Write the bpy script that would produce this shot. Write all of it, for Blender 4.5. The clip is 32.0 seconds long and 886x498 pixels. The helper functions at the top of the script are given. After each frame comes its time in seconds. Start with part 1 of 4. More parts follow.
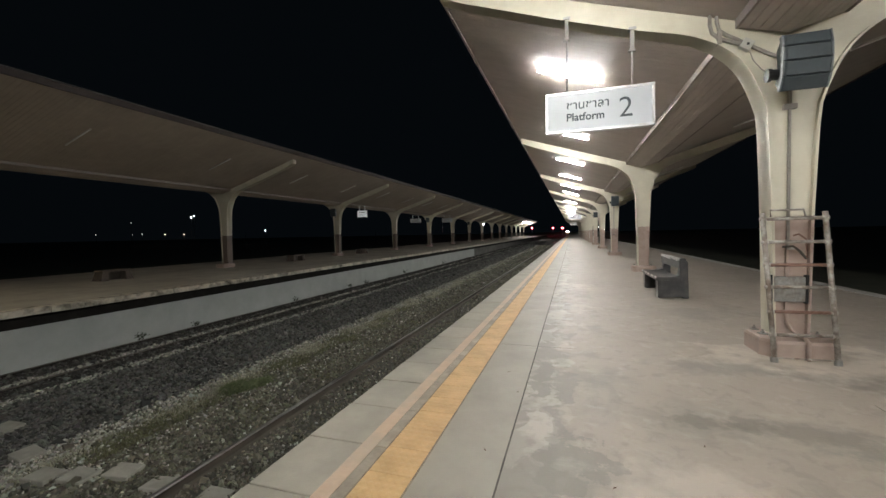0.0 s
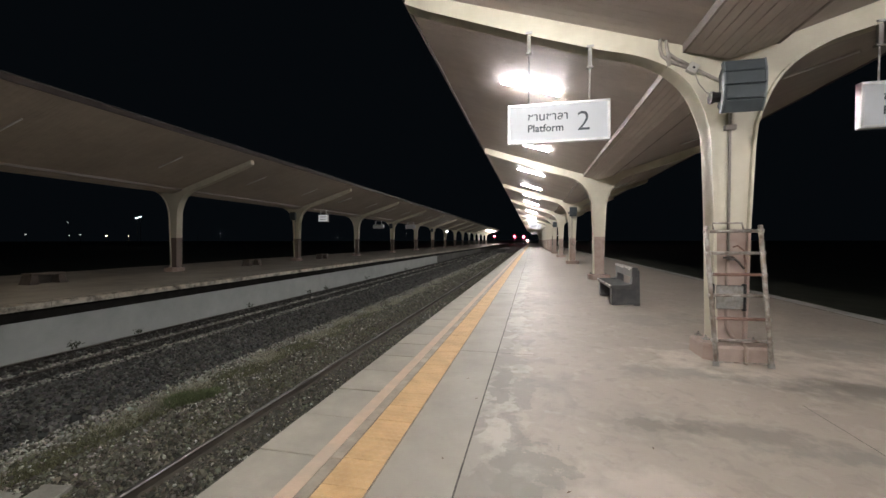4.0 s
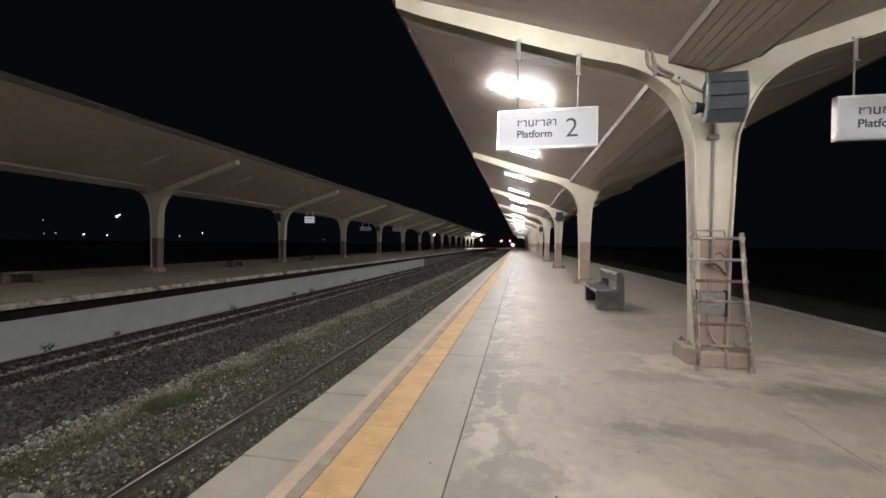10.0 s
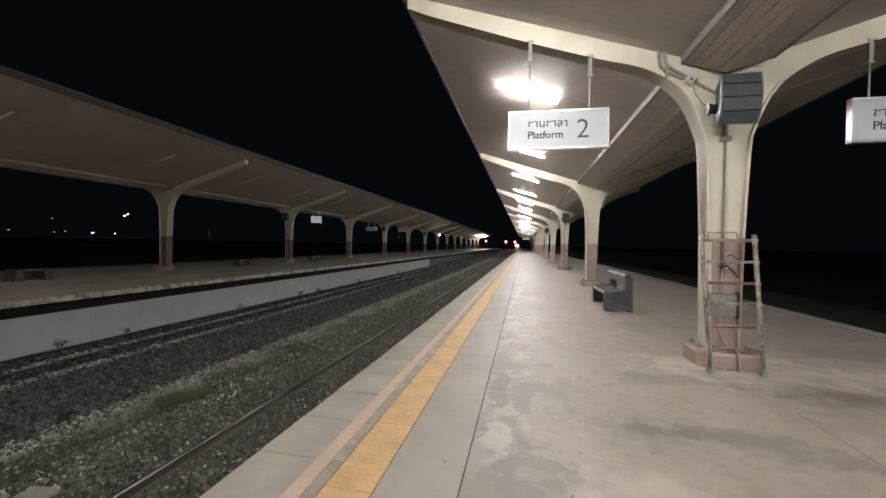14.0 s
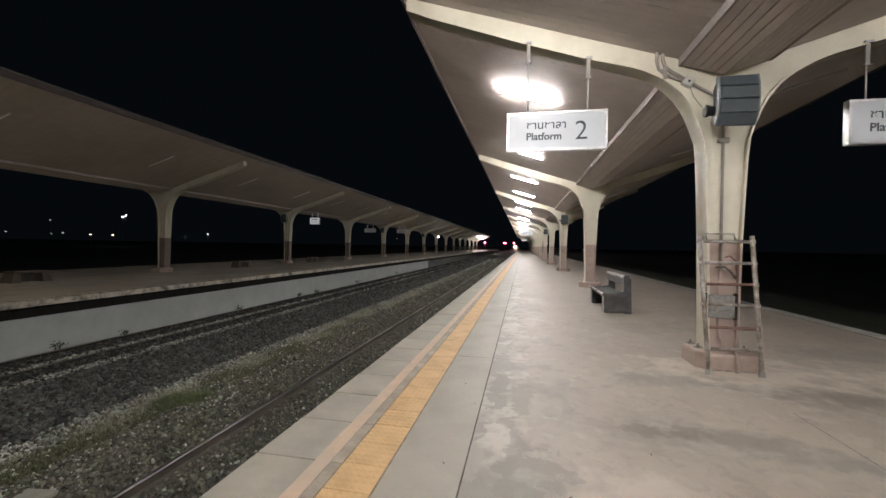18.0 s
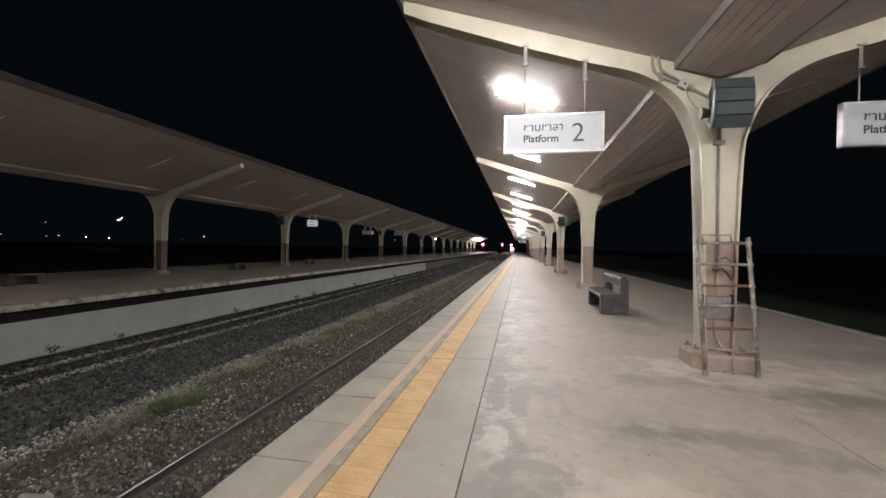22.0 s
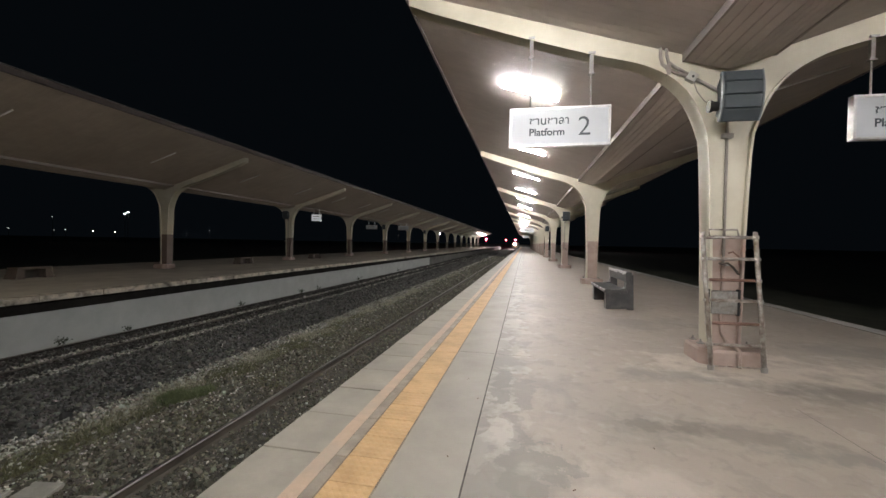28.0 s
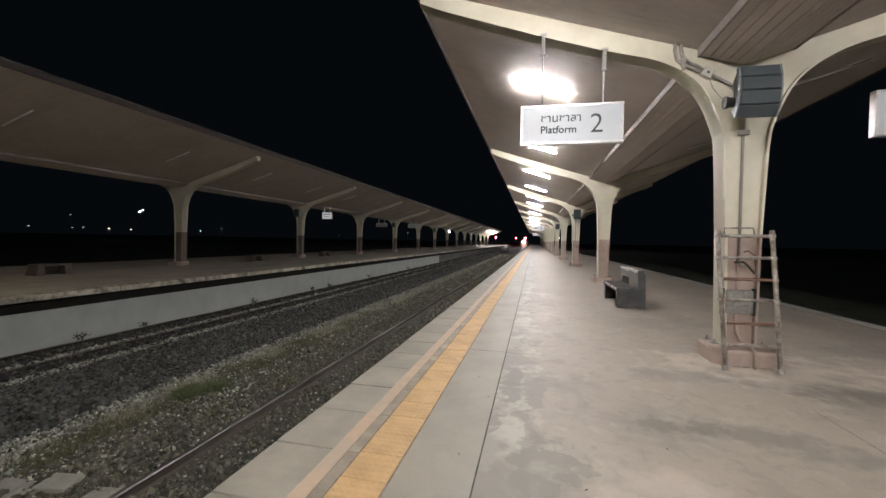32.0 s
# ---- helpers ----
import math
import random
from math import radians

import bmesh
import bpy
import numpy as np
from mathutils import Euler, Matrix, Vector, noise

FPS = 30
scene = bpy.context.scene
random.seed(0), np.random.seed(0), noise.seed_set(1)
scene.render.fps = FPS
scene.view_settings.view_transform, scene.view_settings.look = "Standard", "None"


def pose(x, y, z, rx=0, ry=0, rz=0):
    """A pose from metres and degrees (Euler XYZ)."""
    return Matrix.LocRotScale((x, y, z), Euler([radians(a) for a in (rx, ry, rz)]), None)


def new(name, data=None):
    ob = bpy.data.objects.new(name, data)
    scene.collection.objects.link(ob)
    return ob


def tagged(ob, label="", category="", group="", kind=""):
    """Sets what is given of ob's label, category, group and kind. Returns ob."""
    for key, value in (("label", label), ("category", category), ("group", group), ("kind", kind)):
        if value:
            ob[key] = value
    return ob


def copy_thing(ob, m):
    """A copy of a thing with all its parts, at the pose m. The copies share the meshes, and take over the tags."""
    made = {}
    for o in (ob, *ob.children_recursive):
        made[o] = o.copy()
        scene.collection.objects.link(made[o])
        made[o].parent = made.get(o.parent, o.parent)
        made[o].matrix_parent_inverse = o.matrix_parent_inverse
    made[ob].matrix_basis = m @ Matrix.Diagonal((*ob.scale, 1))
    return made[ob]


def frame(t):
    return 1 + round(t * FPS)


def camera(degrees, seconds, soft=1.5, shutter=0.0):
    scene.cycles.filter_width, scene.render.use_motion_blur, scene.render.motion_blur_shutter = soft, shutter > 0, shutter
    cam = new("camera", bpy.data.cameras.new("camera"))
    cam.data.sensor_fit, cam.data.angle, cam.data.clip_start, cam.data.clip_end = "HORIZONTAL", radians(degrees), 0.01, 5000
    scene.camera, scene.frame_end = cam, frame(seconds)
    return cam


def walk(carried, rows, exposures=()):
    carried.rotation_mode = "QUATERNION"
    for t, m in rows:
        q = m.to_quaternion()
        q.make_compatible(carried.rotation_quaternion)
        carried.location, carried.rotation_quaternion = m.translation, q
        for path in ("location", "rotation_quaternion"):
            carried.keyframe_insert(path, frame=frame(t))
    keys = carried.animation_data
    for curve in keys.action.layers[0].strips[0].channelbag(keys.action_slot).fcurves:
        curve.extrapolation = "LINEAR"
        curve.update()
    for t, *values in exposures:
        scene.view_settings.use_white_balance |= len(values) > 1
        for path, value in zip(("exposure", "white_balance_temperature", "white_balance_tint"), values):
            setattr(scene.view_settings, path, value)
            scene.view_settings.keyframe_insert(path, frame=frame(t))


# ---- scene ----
# ---- camera and its way ----
cam = camera(95.99, 32.0)


def held(x, y, z, yaw, pitch, roll):
    """A hand-held camera pose: yaw to the left of the track's direction, pitch up, roll."""
    return pose(x, y, z, 90 + pitch, 0, yaw) @ pose(0, 0, 0, 0, 0, roll)


CAMERA_ROWS = [
    (0, 0.942, -2.210, 1.499, 17.92, -2.15, -1.12),
    (0.5, 0.947, -2.205, 1.500, 17.32, -2.08, -0.90),
    (1, 0.950, -2.201, 1.500, 16.65, -2.02, -0.59),
    (1.5, 0.951, -2.200, 1.497, 15.94, -1.91, -0.35),
    (2, 0.954, -2.196, 1.497, 15.11, -1.77, -0.24),
    (2.5, 0.957, -2.195, 1.497, 14.28, -1.61, -0.20),
    (3, 0.957, -2.191, 1.496, 13.61, -1.47, -0.16),
    (3.5, 0.953, -2.187, 1.490, 13.05, -1.33, -0.13),
    (5.5, 0.954, -2.182, 1.489, 11.94, -1.12, 0.17),
    (6, 0.954, -2.178, 1.491, 11.79, -1.20, 0.19),
    (6.5, 0.953, -2.175, 1.492, 11.58, -1.21, 0.28),
    (7, 0.951, -2.175, 1.492, 11.36, -1.16, 0.40),
    (7.5, 0.950, -2.177, 1.492, 11.15, -1.11, 0.52),
    (8, 0.948, -2.179, 1.493, 10.97, -1.07, 0.58),
    (8.5, 0.946, -2.180, 1.494, 10.85, -1.05, 0.63),
    (9, 0.944, -2.183, 1.496, 10.76, -0.95, 0.71),
    (9.5, 0.939, -2.184, 1.497, 10.74, -0.85, 0.67),
    (10, 0.931, -2.185, 1.496, 10.74, -0.76, 0.63),
    (10.5, 0.921, -2.186, 1.495, 10.72, -0.73, 0.66),
    (11, 0.913, -2.189, 1.494, 10.72, -0.71, 0.62),
    (11.5, 0.904, -2.197, 1.493, 10.73, -0.67, 0.61),
    (12, 0.894, -2.205, 1.491, 10.80, -0.69, 0.59),
    (12.5, 0.878, -2.214, 1.489, 10.94, -0.68, 0.57),
    (13, 0.867, -2.217, 1.487, 11.11, -0.69, 0.75),
    (13.5, 0.859, -2.219, 1.487, 11.25, -0.68, 0.94),
    (14, 0.858, -2.220, 1.487, 11.41, -0.68, 1.02),
    (14.5, 0.859, -2.224, 1.487, 11.54, -0.66, 1.03),
    (16.5, 0.862, -2.223, 1.486, 11.40, -0.39, 1.02),
    (17, 0.863, -2.225, 1.485, 11.35, -0.40, 1.05),
    (17.5, 0.862, -2.223, 1.485, 11.30, -0.46, 1.04),
    (18, 0.860, -2.221, 1.485, 11.25, -0.46, 1.01),
    (18.5, 0.860, -2.223, 1.486, 11.26, -0.42, 1.00),
    (19, 0.861, -2.228, 1.487, 11.28, -0.44, 0.99),
    (19.5, 0.862, -2.229, 1.487, 11.25, -0.48, 0.96),
    (20, 0.862, -2.228, 1.486, 11.20, -0.47, 0.94),
    (20.5, 0.863, -2.228, 1.485, 11.14, -0.39, 0.86),
    (21, 0.865, -2.229, 1.486, 11.09, -0.26, 0.77),
    (21.5, 0.864, -2.231, 1.486, 11.01, -0.21, 0.78),
    (22, 0.860, -2.227, 1.485, 10.91, -0.17, 0.89),
    (22.5, 0.855, -2.223, 1.484, 10.89, -0.13, 0.99),
    (23, 0.853, -2.222, 1.484, 10.88, -0.10, 1.01),
    (23.5, 0.852, -2.226, 1.483, 10.86, -0.04, 1.03),
    (24, 0.853, -2.232, 1.481, 10.86, -0.05, 1.10),
    (24.5, 0.855, -2.233, 1.481, 10.86, -0.10, 1.11),
    (25, 0.856, -2.233, 1.481, 10.89, -0.19, 1.05),
    (25.5, 0.856, -2.230, 1.480, 10.94, -0.27, 0.91),
    (27.5, 0.845, -2.235, 1.472, 11.28, -0.78, 0.99),
    (28, 0.842, -2.232, 1.470, 11.42, -0.90, 1.04),
    (28.5, 0.839, -2.231, 1.470, 11.62, -1.03, 1.13),
    (29, 0.837, -2.230, 1.470, 11.83, -1.12, 1.16),
    (29.5, 0.837, -2.231, 1.473, 12.03, -1.16, 1.14),
    (30, 0.837, -2.230, 1.475, 12.19, -1.22, 1.17),
    (30.5, 0.837, -2.232, 1.476, 12.30, -1.28, 1.18),
    (31, 0.836, -2.234, 1.476, 12.42, -1.27, 1.14),
    (31.5, 0.833, -2.238, 1.474, 12.58, -1.26, 1.13),
    (32, 0.828, -2.239, 1.473, 12.78, -1.23, 1.13),
]
walk(cam, [(t, held(*r)) for t, *r in CAMERA_ROWS], [(0, -0.08, 6500, 5), (0.45, -0.05, 6500, 7), (0.75, 0.0, 6500, 10), (32, 0.0, 6500, 10)])

# ---- world: a dark night sky ----
world = bpy.data.worlds.new("night")
scene.world = world
world.use_nodes = True
world.node_tree.nodes["Background"].inputs[0].default_value = (0.3, 0.44, 0.6, 1)
world.node_tree.nodes["Background"].inputs[1].default_value = 0.0055
TUBE_GLOW = 900.0

# ---- the plan, in metres ----
BAY = 10.362          # column spacing
Y0 = 3.722            # first column seen
CX = 3.43             # column line of the near platform
FX = -16.14           # column line of the far platform
EDGE = -0.953         # near platform edge
FAR_EDGE = -10.58     # far platform edge
RAIL = -1.04          # rail top
BAND = 1.63           # height of the painted lower part of the columns
BACK, FRONT = -27.0, 152.0


# ---- materials ----
def mat(name, dark, light, scale=6.0, rough=0.75, metal=0.0, bump=0.25, fine=70.0, stain=None, stain_scale=0.8, stain_amount=0.5,
        per_object=0.0, per_island=0.0, spec=0.5, stretch=(1, 1, 1), glow=0.0, detail=6.0):
    m = bpy.data.materials.new(name)
    m.use_nodes = True
    nt = m.node_tree
    n, l = nt.nodes, nt.links
    b = n["Principled BSDF"]
    tc = n.new("ShaderNodeTexCoord")
    mp = n.new("ShaderNodeMapping")
    mp.inputs["Scale"].default_value = stretch
    vec = tc.outputs["Object"]
    info = n.new("ShaderNodeObjectInfo")
    if per_object:
        add = n.new("ShaderNodeVectorMath")
        add.operation = "MULTIPLY_ADD"
        comb = n.new("ShaderNodeCombineXYZ")
        l.new(info.outputs["Random"], comb.inputs[0])
        l.new(info.outputs["Random"], comb.inputs[1])
        add.inputs[1].default_value = (37, 19, 0)
        l.new(comb.outputs[0], add.inputs[0])
        l.new(tc.outputs["Object"], add.inputs[2])
        vec = add.outputs[0]
    l.new(vec, mp.inputs["Vector"])
    a = n.new("ShaderNodeTexNoise")
    a.inputs["Scale"].default_value = scale
    a.inputs["Detail"].default_value = detail
    a.inputs["Roughness"].default_value = 0.65
    l.new(mp.outputs[0], a.inputs["Vector"])
    ramp = n.new("ShaderNodeValToRGB")
    ramp.color_ramp.elements[0].position, ramp.color_ramp.elements[1].position = 0.3, 0.7
    ramp.color_ramp.elements[0].color = (*dark, 1)
    ramp.color_ramp.elements[1].color = (*light, 1)
    l.new(a.outputs["Fac"], ramp.inputs[0])
    col = ramp.outputs[0]
    if stain:
        s = n.new("ShaderNodeTexNoise")
        s.inputs["Scale"].default_value = stain_scale
        s.inputs["Detail"].default_value = 8
        s.inputs["Roughness"].default_value = 0.6
        l.new(mp.outputs[0], s.inputs["Vector"])
        sr = n.new("ShaderNodeMapRange")
        sr.inputs[1].default_value, sr.inputs[2].default_value = 0.44, 0.66
        sr.inputs[4].default_value = stain_amount
        l.new(s.outputs["Fac"], sr.inputs[0])
        mx = n.new("ShaderNodeMix")
        mx.data_type = "RGBA"
        l.new(sr.outputs[0], mx.inputs[0])
        l.new(col, mx.inputs[6])
        mx.inputs[7].default_value = (*stain, 1)
        col = mx.outputs[2]
    if per_object or per_island:
        hv = n.new("ShaderNodeHueSaturation")
        mr = n.new("ShaderNodeMapRange")
        amount = per_object or per_island
        mr.inputs[3].default_value, mr.inputs[4].default_value = 1 - amount, 1 + amount
        if per_island:
            geo = n.new("ShaderNodeNewGeometry")
            l.new(geo.outputs["Random Per Island"], mr.inputs[0])
        else:
            l.new(info.outputs["Random"], mr.inputs[0])
        l.new(mr.outputs[0], hv.inputs["Value"])
        l.new(col, hv.inputs["Color"])
        col = hv.outputs[0]
        if per_island >= 0.45:
            wn = n.new("ShaderNodeTexWhiteNoise")
            wn.noise_dimensions = "1D"
            l.new(mr.outputs[0], wn.inputs["W"])
            tint = n.new("ShaderNodeMix")
            tint.data_type = "RGBA"
            tint.inputs[0].default_value = 0.15
            tint.inputs[6].default_value = (1, 1, 1, 1)
            l.new(wn.outputs["Color"], tint.inputs[7])
            mul = n.new("ShaderNodeMix")
            mul.data_type, mul.blend_type = "RGBA", "MULTIPLY"
            mul.inputs[0].default_value = 1.0
            l.new(col, mul.inputs[6])
            l.new(tint.outputs[2], mul.inputs[7])
            col = mul.outputs[2]
    l.new(col, b.inputs["Base Color"])
    b.inputs["Metallic"].default_value = metal
    b.inputs["Specular IOR Level"].default_value = spec
    rr = n.new("ShaderNodeMapRange")
    rr.inputs[3].default_value, rr.inputs[4].default_value = max(0.05, rough - 0.12), min(1, rough + 0.12)
    l.new(a.outputs["Fac"], rr.inputs[0])
    l.new(rr.outputs[0], b.inputs["Roughness"])
    if bump:
        f = n.new("ShaderNodeTexNoise")
        f.inputs["Scale"].default_value = fine
        f.inputs["Detail"].default_value = 4
        l.new(mp.outputs[0], f.inputs["Vector"])
        bp = n.new("ShaderNodeBump")
        bp.inputs["Strength"].default_value = bump
        bp.inputs["Distance"].default_value = 0.01
        l.new(f.outputs["Fac"], bp.inputs["Height"])
        l.new(bp.outputs[0], b.inputs["Normal"])
    return m


def glow_mat(name, colour, strength):
    m = bpy.data.materials.new(name)
    m.use_nodes = True
    b = m.node_tree.nodes["Principled BSDF"]
    b.inputs["Base Color"].default_value = (0.8, 0.8, 0.8, 1)
    b.inputs["Emission Color"].default_value = (*colour, 1)
    b.inputs["Emission Strength"].default_value = strength
    return m




def floor_material():
    """Dusty concrete: brown dust, dark stains of dampness, painted column shade, and pale and grey cement smears beside
    the walkway joint.
    """
    m = mat("worn concrete floor", (0.352, 0.301, 0.253), (0.402, 0.347, 0.292), 1.7, 0.62, bump=0.12, fine=40, stain=(0.255, 0.225, 0.193), stain_scale=0.55, stain_amount=0.30, detail=9)
    n, l = m.node_tree.nodes, m.node_tree.links
    b = n["Principled BSDF"]
    base = b.inputs["Base Color"].links[0].from_socket
    tc = n.new("ShaderNodeTexCoord")
    sep = n.new("ShaderNodeSeparateXYZ")
    l.new(tc.outputs["Object"], sep.inputs[0])

    def smear(col, scale, lo, hi, x0, x1, colour, seed, amount):
        a = n.new("ShaderNodeTexNoise")
        a.noise_dimensions = "4D"
        a.inputs["W"].default_value = seed
        a.inputs["Scale"].default_value = scale
        a.inputs["Detail"].default_value = 9
        a.inputs["Roughness"].default_value = 0.55
        a.inputs["Distortion"].default_value = 0.8
        l.new(tc.outputs["Object"], a.inputs["Vector"])
        fall = n.new("ShaderNodeMapRange")
        fall.inputs[1].default_value, fall.inputs[2].default_value = x0, x1
        fall.inputs[3].default_value, fall.inputs[4].default_value = 0.14, -0.2
        l.new(sep.outputs[0], fall.inputs[0])
        ad = n.new("ShaderNodeMath")
        l.new(a.outputs["Fac"], ad.inputs[0])
        l.new(fall.outputs[0], ad.inputs[1])
        mr = n.new("ShaderNodeMapRange")
        mr.inputs[1].default_value, mr.inputs[2].default_value, mr.inputs[4].default_value = lo, hi, amount
        l.new(ad.outputs[0], mr.inputs[0])
        mx = n.new("ShaderNodeMix")
        mx.data_type = "RGBA"
        l.new(mr.outputs[0], mx.inputs[0])
        l.new(col, mx.inputs[6])
        mx.inputs[7].default_value = (*colour, 1)
        return mx.outputs[2]

    col = smear(base, 1.5, 0.50, 0.52, 0.62, 1.15, (0.25, 0.236, 0.208), 2.0, 0.6)
    col = smear(col, 2.0, 0.60, 0.62, 0.7, 1.2, (0.45, 0.415, 0.36), 5.0, 0.75)
    col = smear(col, 1.3, 0.60, 0.66, 0.6, 2.6, (0.27, 0.247, 0.213), 9.0, 0.55)
    def spot(col, x, y, r, colour, amount, seed, sx=1.0, sy=1.0, edge=0.63):
        """A mark of its own uneven shape: a stain, painted shade or sheen."""
        sc = n.new("ShaderNodeVectorMath")
        sc.operation = "MULTIPLY"
        sc.inputs[1].default_value = (sx, sy, 0)
        l.new(tc.outputs["Object"], sc.inputs[0])
        far = n.new("ShaderNodeVectorMath")
        far.operation = "DISTANCE"
        far.inputs[1].default_value = (x * sx, y * sy, 0)
        l.new(sc.outputs[0], far.inputs[0])
        a = n.new("ShaderNodeTexNoise")
        a.noise_dimensions = "4D"
        a.inputs["W"].default_value = seed
        a.inputs["Scale"].default_value = max(2.6, 1.5 / r)
        a.inputs["Detail"].default_value = 9
        a.inputs["Roughness"].default_value = 0.62
        l.new(tc.outputs["Object"], a.inputs["Vector"])
        ad = n.new("ShaderNodeMath")
        ad.operation = "MULTIPLY_ADD"
        ad.inputs[1].default_value = 3.2 * r
        l.new(a.outputs["Fac"], ad.inputs[0])
        l.new(far.outputs["Value"], ad.inputs[2])
        mr = n.new("ShaderNodeMapRange")
        mr.inputs[1].default_value, mr.inputs[2].default_value, mr.inputs[3].default_value, mr.inputs[4].default_value = (2.1 - 0.5 * edge) * r, (2.1 + 0.5 * edge) * r, amount, 0.0
        l.new(ad.outputs[0], mr.inputs[0])
        mx = n.new("ShaderNodeMix")
        mx.data_type = "RGBA"
        l.new(mr.outputs[0], mx.inputs[0])
        l.new(col, mx.inputs[6])
        mx.inputs[7].default_value = (*colour, 1)
        return mx.outputs[2]

    col = smear(col, 6.5, 0.68, 0.78, 50, 51, (0.25, 0.222, 0.19), 21.0, 0.4)
    col = smear(col, 4.2, 0.70, 0.80, 50, 51, (0.46, 0.415, 0.36), 23.0, 0.4)
    # the dark streaks right of the column are its cast shadow painted in
    damp_shade, grey, pale = (0.175, 0.162, 0.138), (0.25, 0.232, 0.20), (0.62, 0.55, 0.47)
    # pale spots along the joint past y 3 carry painted sheen of smooth cement
    for k, (x, y, r, c, a, sx, sy, ed) in enumerate(((3.7, 3.2, 1.35, pale, 0.7, 0.7, 1.2, 0.63), (1.85, 1.27, 0.5, damp_shade, 0.35, 0.75, 1.0, 0.63), (1.86, 1.30, 0.26, damp_shade, 0.6, 1, 1, 0.4), (2.2, 1.36, 0.2, damp_shade, 0.6, 0.8, 1, 0.4),
                                                       (2.65, 1.27, 0.36, damp_shade, 0.6, 0.4, 1.5, 0.63), (3.1, 1.05, 0.3, grey, 0.9, 0.35, 1.6, 0.63), (0.93, 0.55, 0.47, grey, 0.75, 1.3, 0.75, 0.06), (0.72, 0.84, 0.3, pale, 0.16, 1.4, 0.6, 0.12),
                                                       (0.64, 1.95, 0.3, grey, 0.8, 1.6, 0.35, 0.08), (0.88, 1.2, 0.2, pale, 0.14, 1.8, 0.5, 0.15), (0.8, 3.3, 0.3, pale, 0.22, 1.3, 0.6, 0.2), (0.86, 4.5, 0.3, pale, 0.22, 1.1, 0.7, 0.3),
                                                       (0.95, 6.0, 0.5, pale, 0.25, 0.9, 0.6, 0.3), (1.0, 9.3, 0.6, pale, 0.25, 0.9, 0.6, 0.3), (2.4, 2.75, 0.5, grey, 0.7, 0.45, 1.4, 0.63), (3.5, 2.62, 0.42, damp_shade, 0.5, 0.45, 1.6, 0.63), (4.2, 2.5, 0.6, damp_shade, 0.62, 0.45, 1.4, 0.63),
                                                       (1.1, 2.1, 0.4, grey, 0.5, 0.8, 1, 0.5), (3.3, 6.0, 0.9, grey, 0.6, 0.8, 0.8, 0.63), (5.5, 4.6, 0.8, grey, 0.7, 0.5, 1, 0.63), (1.6, 0.3, 0.5, pale, 0.4, 0.7, 1, 0.63))):
        col = spot(col, x, y, r, c, a, 11.0 + k, sx, sy, ed)
    l.new(col, b.inputs["Base Color"])
    return m


M_floor = floor_material()
M_walk = mat("smooth grey walkway", (0.325, 0.296, 0.248), (0.395, 0.362, 0.306), 1.4, 0.6, bump=0.1, stain=(0.262, 0.236, 0.20), stain_scale=1.1, stain_amount=0.65, detail=9)
M_crack = mat("grey joint", (0.12, 0.11, 0.10), (0.2, 0.18, 0.16), 8, 0.9)
M_slab = mat("smooth grey edge slab", (0.335, 0.307, 0.256), (0.42, 0.388, 0.325), 3, 0.6, bump=0.1, per_object=0.06, stain=(0.265, 0.248, 0.21), stain_scale=1.4, stain_amount=0.6)
M_paint = mat("faded orange line paint", (0.53, 0.39, 0.28), (0.62, 0.47, 0.35), 7, 0.6, bump=0.1, stain=(0.45, 0.385, 0.31), stain_scale=2.2, stain_amount=0.8)
M_strip = mat("brown grey mortar strip", (0.33, 0.285, 0.23), (0.47, 0.415, 0.34), 7, 0.8, bump=0.3, per_object=0.12, stain=(0.2, 0.17, 0.14), stain_scale=3)
M_joint = mat("dark joint filler", (0.035, 0.031, 0.028), (0.15, 0.132, 0.115), 11, 0.9)
M_grime = mat("brown grime in the tile joint", (0.13, 0.095, 0.065), (0.34, 0.28, 0.21), 6, 0.9, bump=0.3)
M_kerb = mat("weathered platform kerb", (0.54, 0.49, 0.40), (0.70, 0.64, 0.535), 5, 0.75, per_object=0.08, stain=(0.07, 0.06, 0.05), stain_scale=3.5, stain_amount=0.9)
M_rear = mat("pale grey rear kerb", (0.38, 0.37, 0.34), (0.50, 0.485, 0.45), 3, 0.7, bump=0.15, stain=(0.25, 0.235, 0.205), stain_scale=1.2, stain_amount=0.6)
M_farfloor = mat("dusty concrete floor", (0.43, 0.39, 0.33), (0.57, 0.52, 0.445), 1.5, 0.75, bump=0.1, stain=(0.3, 0.26, 0.22), stain_scale=0.5)
M_wall = mat("whitewashed platform wall", (0.39, 0.41, 0.39), (0.49, 0.51, 0.488), 1.2, 0.8, bump=0.1, stain=(0.40, 0.41, 0.39), stain_scale=0.7, stain_amount=0.5)
# darkened wall colour for the far stretch, where the wall dims away
M_wall_dim = mat("dimmed far wall", (0.10, 0.097, 0.09), (0.18, 0.173, 0.16), 1.5, 0.9, bump=0.15, stain=(0.04, 0.037, 0.033), stain_scale=0.6, stain_amount=0.7)
# near-black colour stands in for the shade of the gap under the slabs
M_under = mat("black recess shade", (0.012, 0.011, 0.010), (0.024, 0.022, 0.02), 4, 0.95, spec=0.1)
M_cream = mat("cream steel paint", (0.57, 0.53, 0.42), (0.66, 0.62, 0.505), 2.5, 0.42, bump=0.06, stain=(0.47, 0.43, 0.335), stain_scale=1.6, stain_amount=0.35)
M_pink = mat("faded brick pink paint", (0.37, 0.285, 0.245), (0.50, 0.395, 0.345), 4, 0.6, bump=0.12, stain=(0.25, 0.165, 0.13), stain_scale=4, stain_amount=0.62)
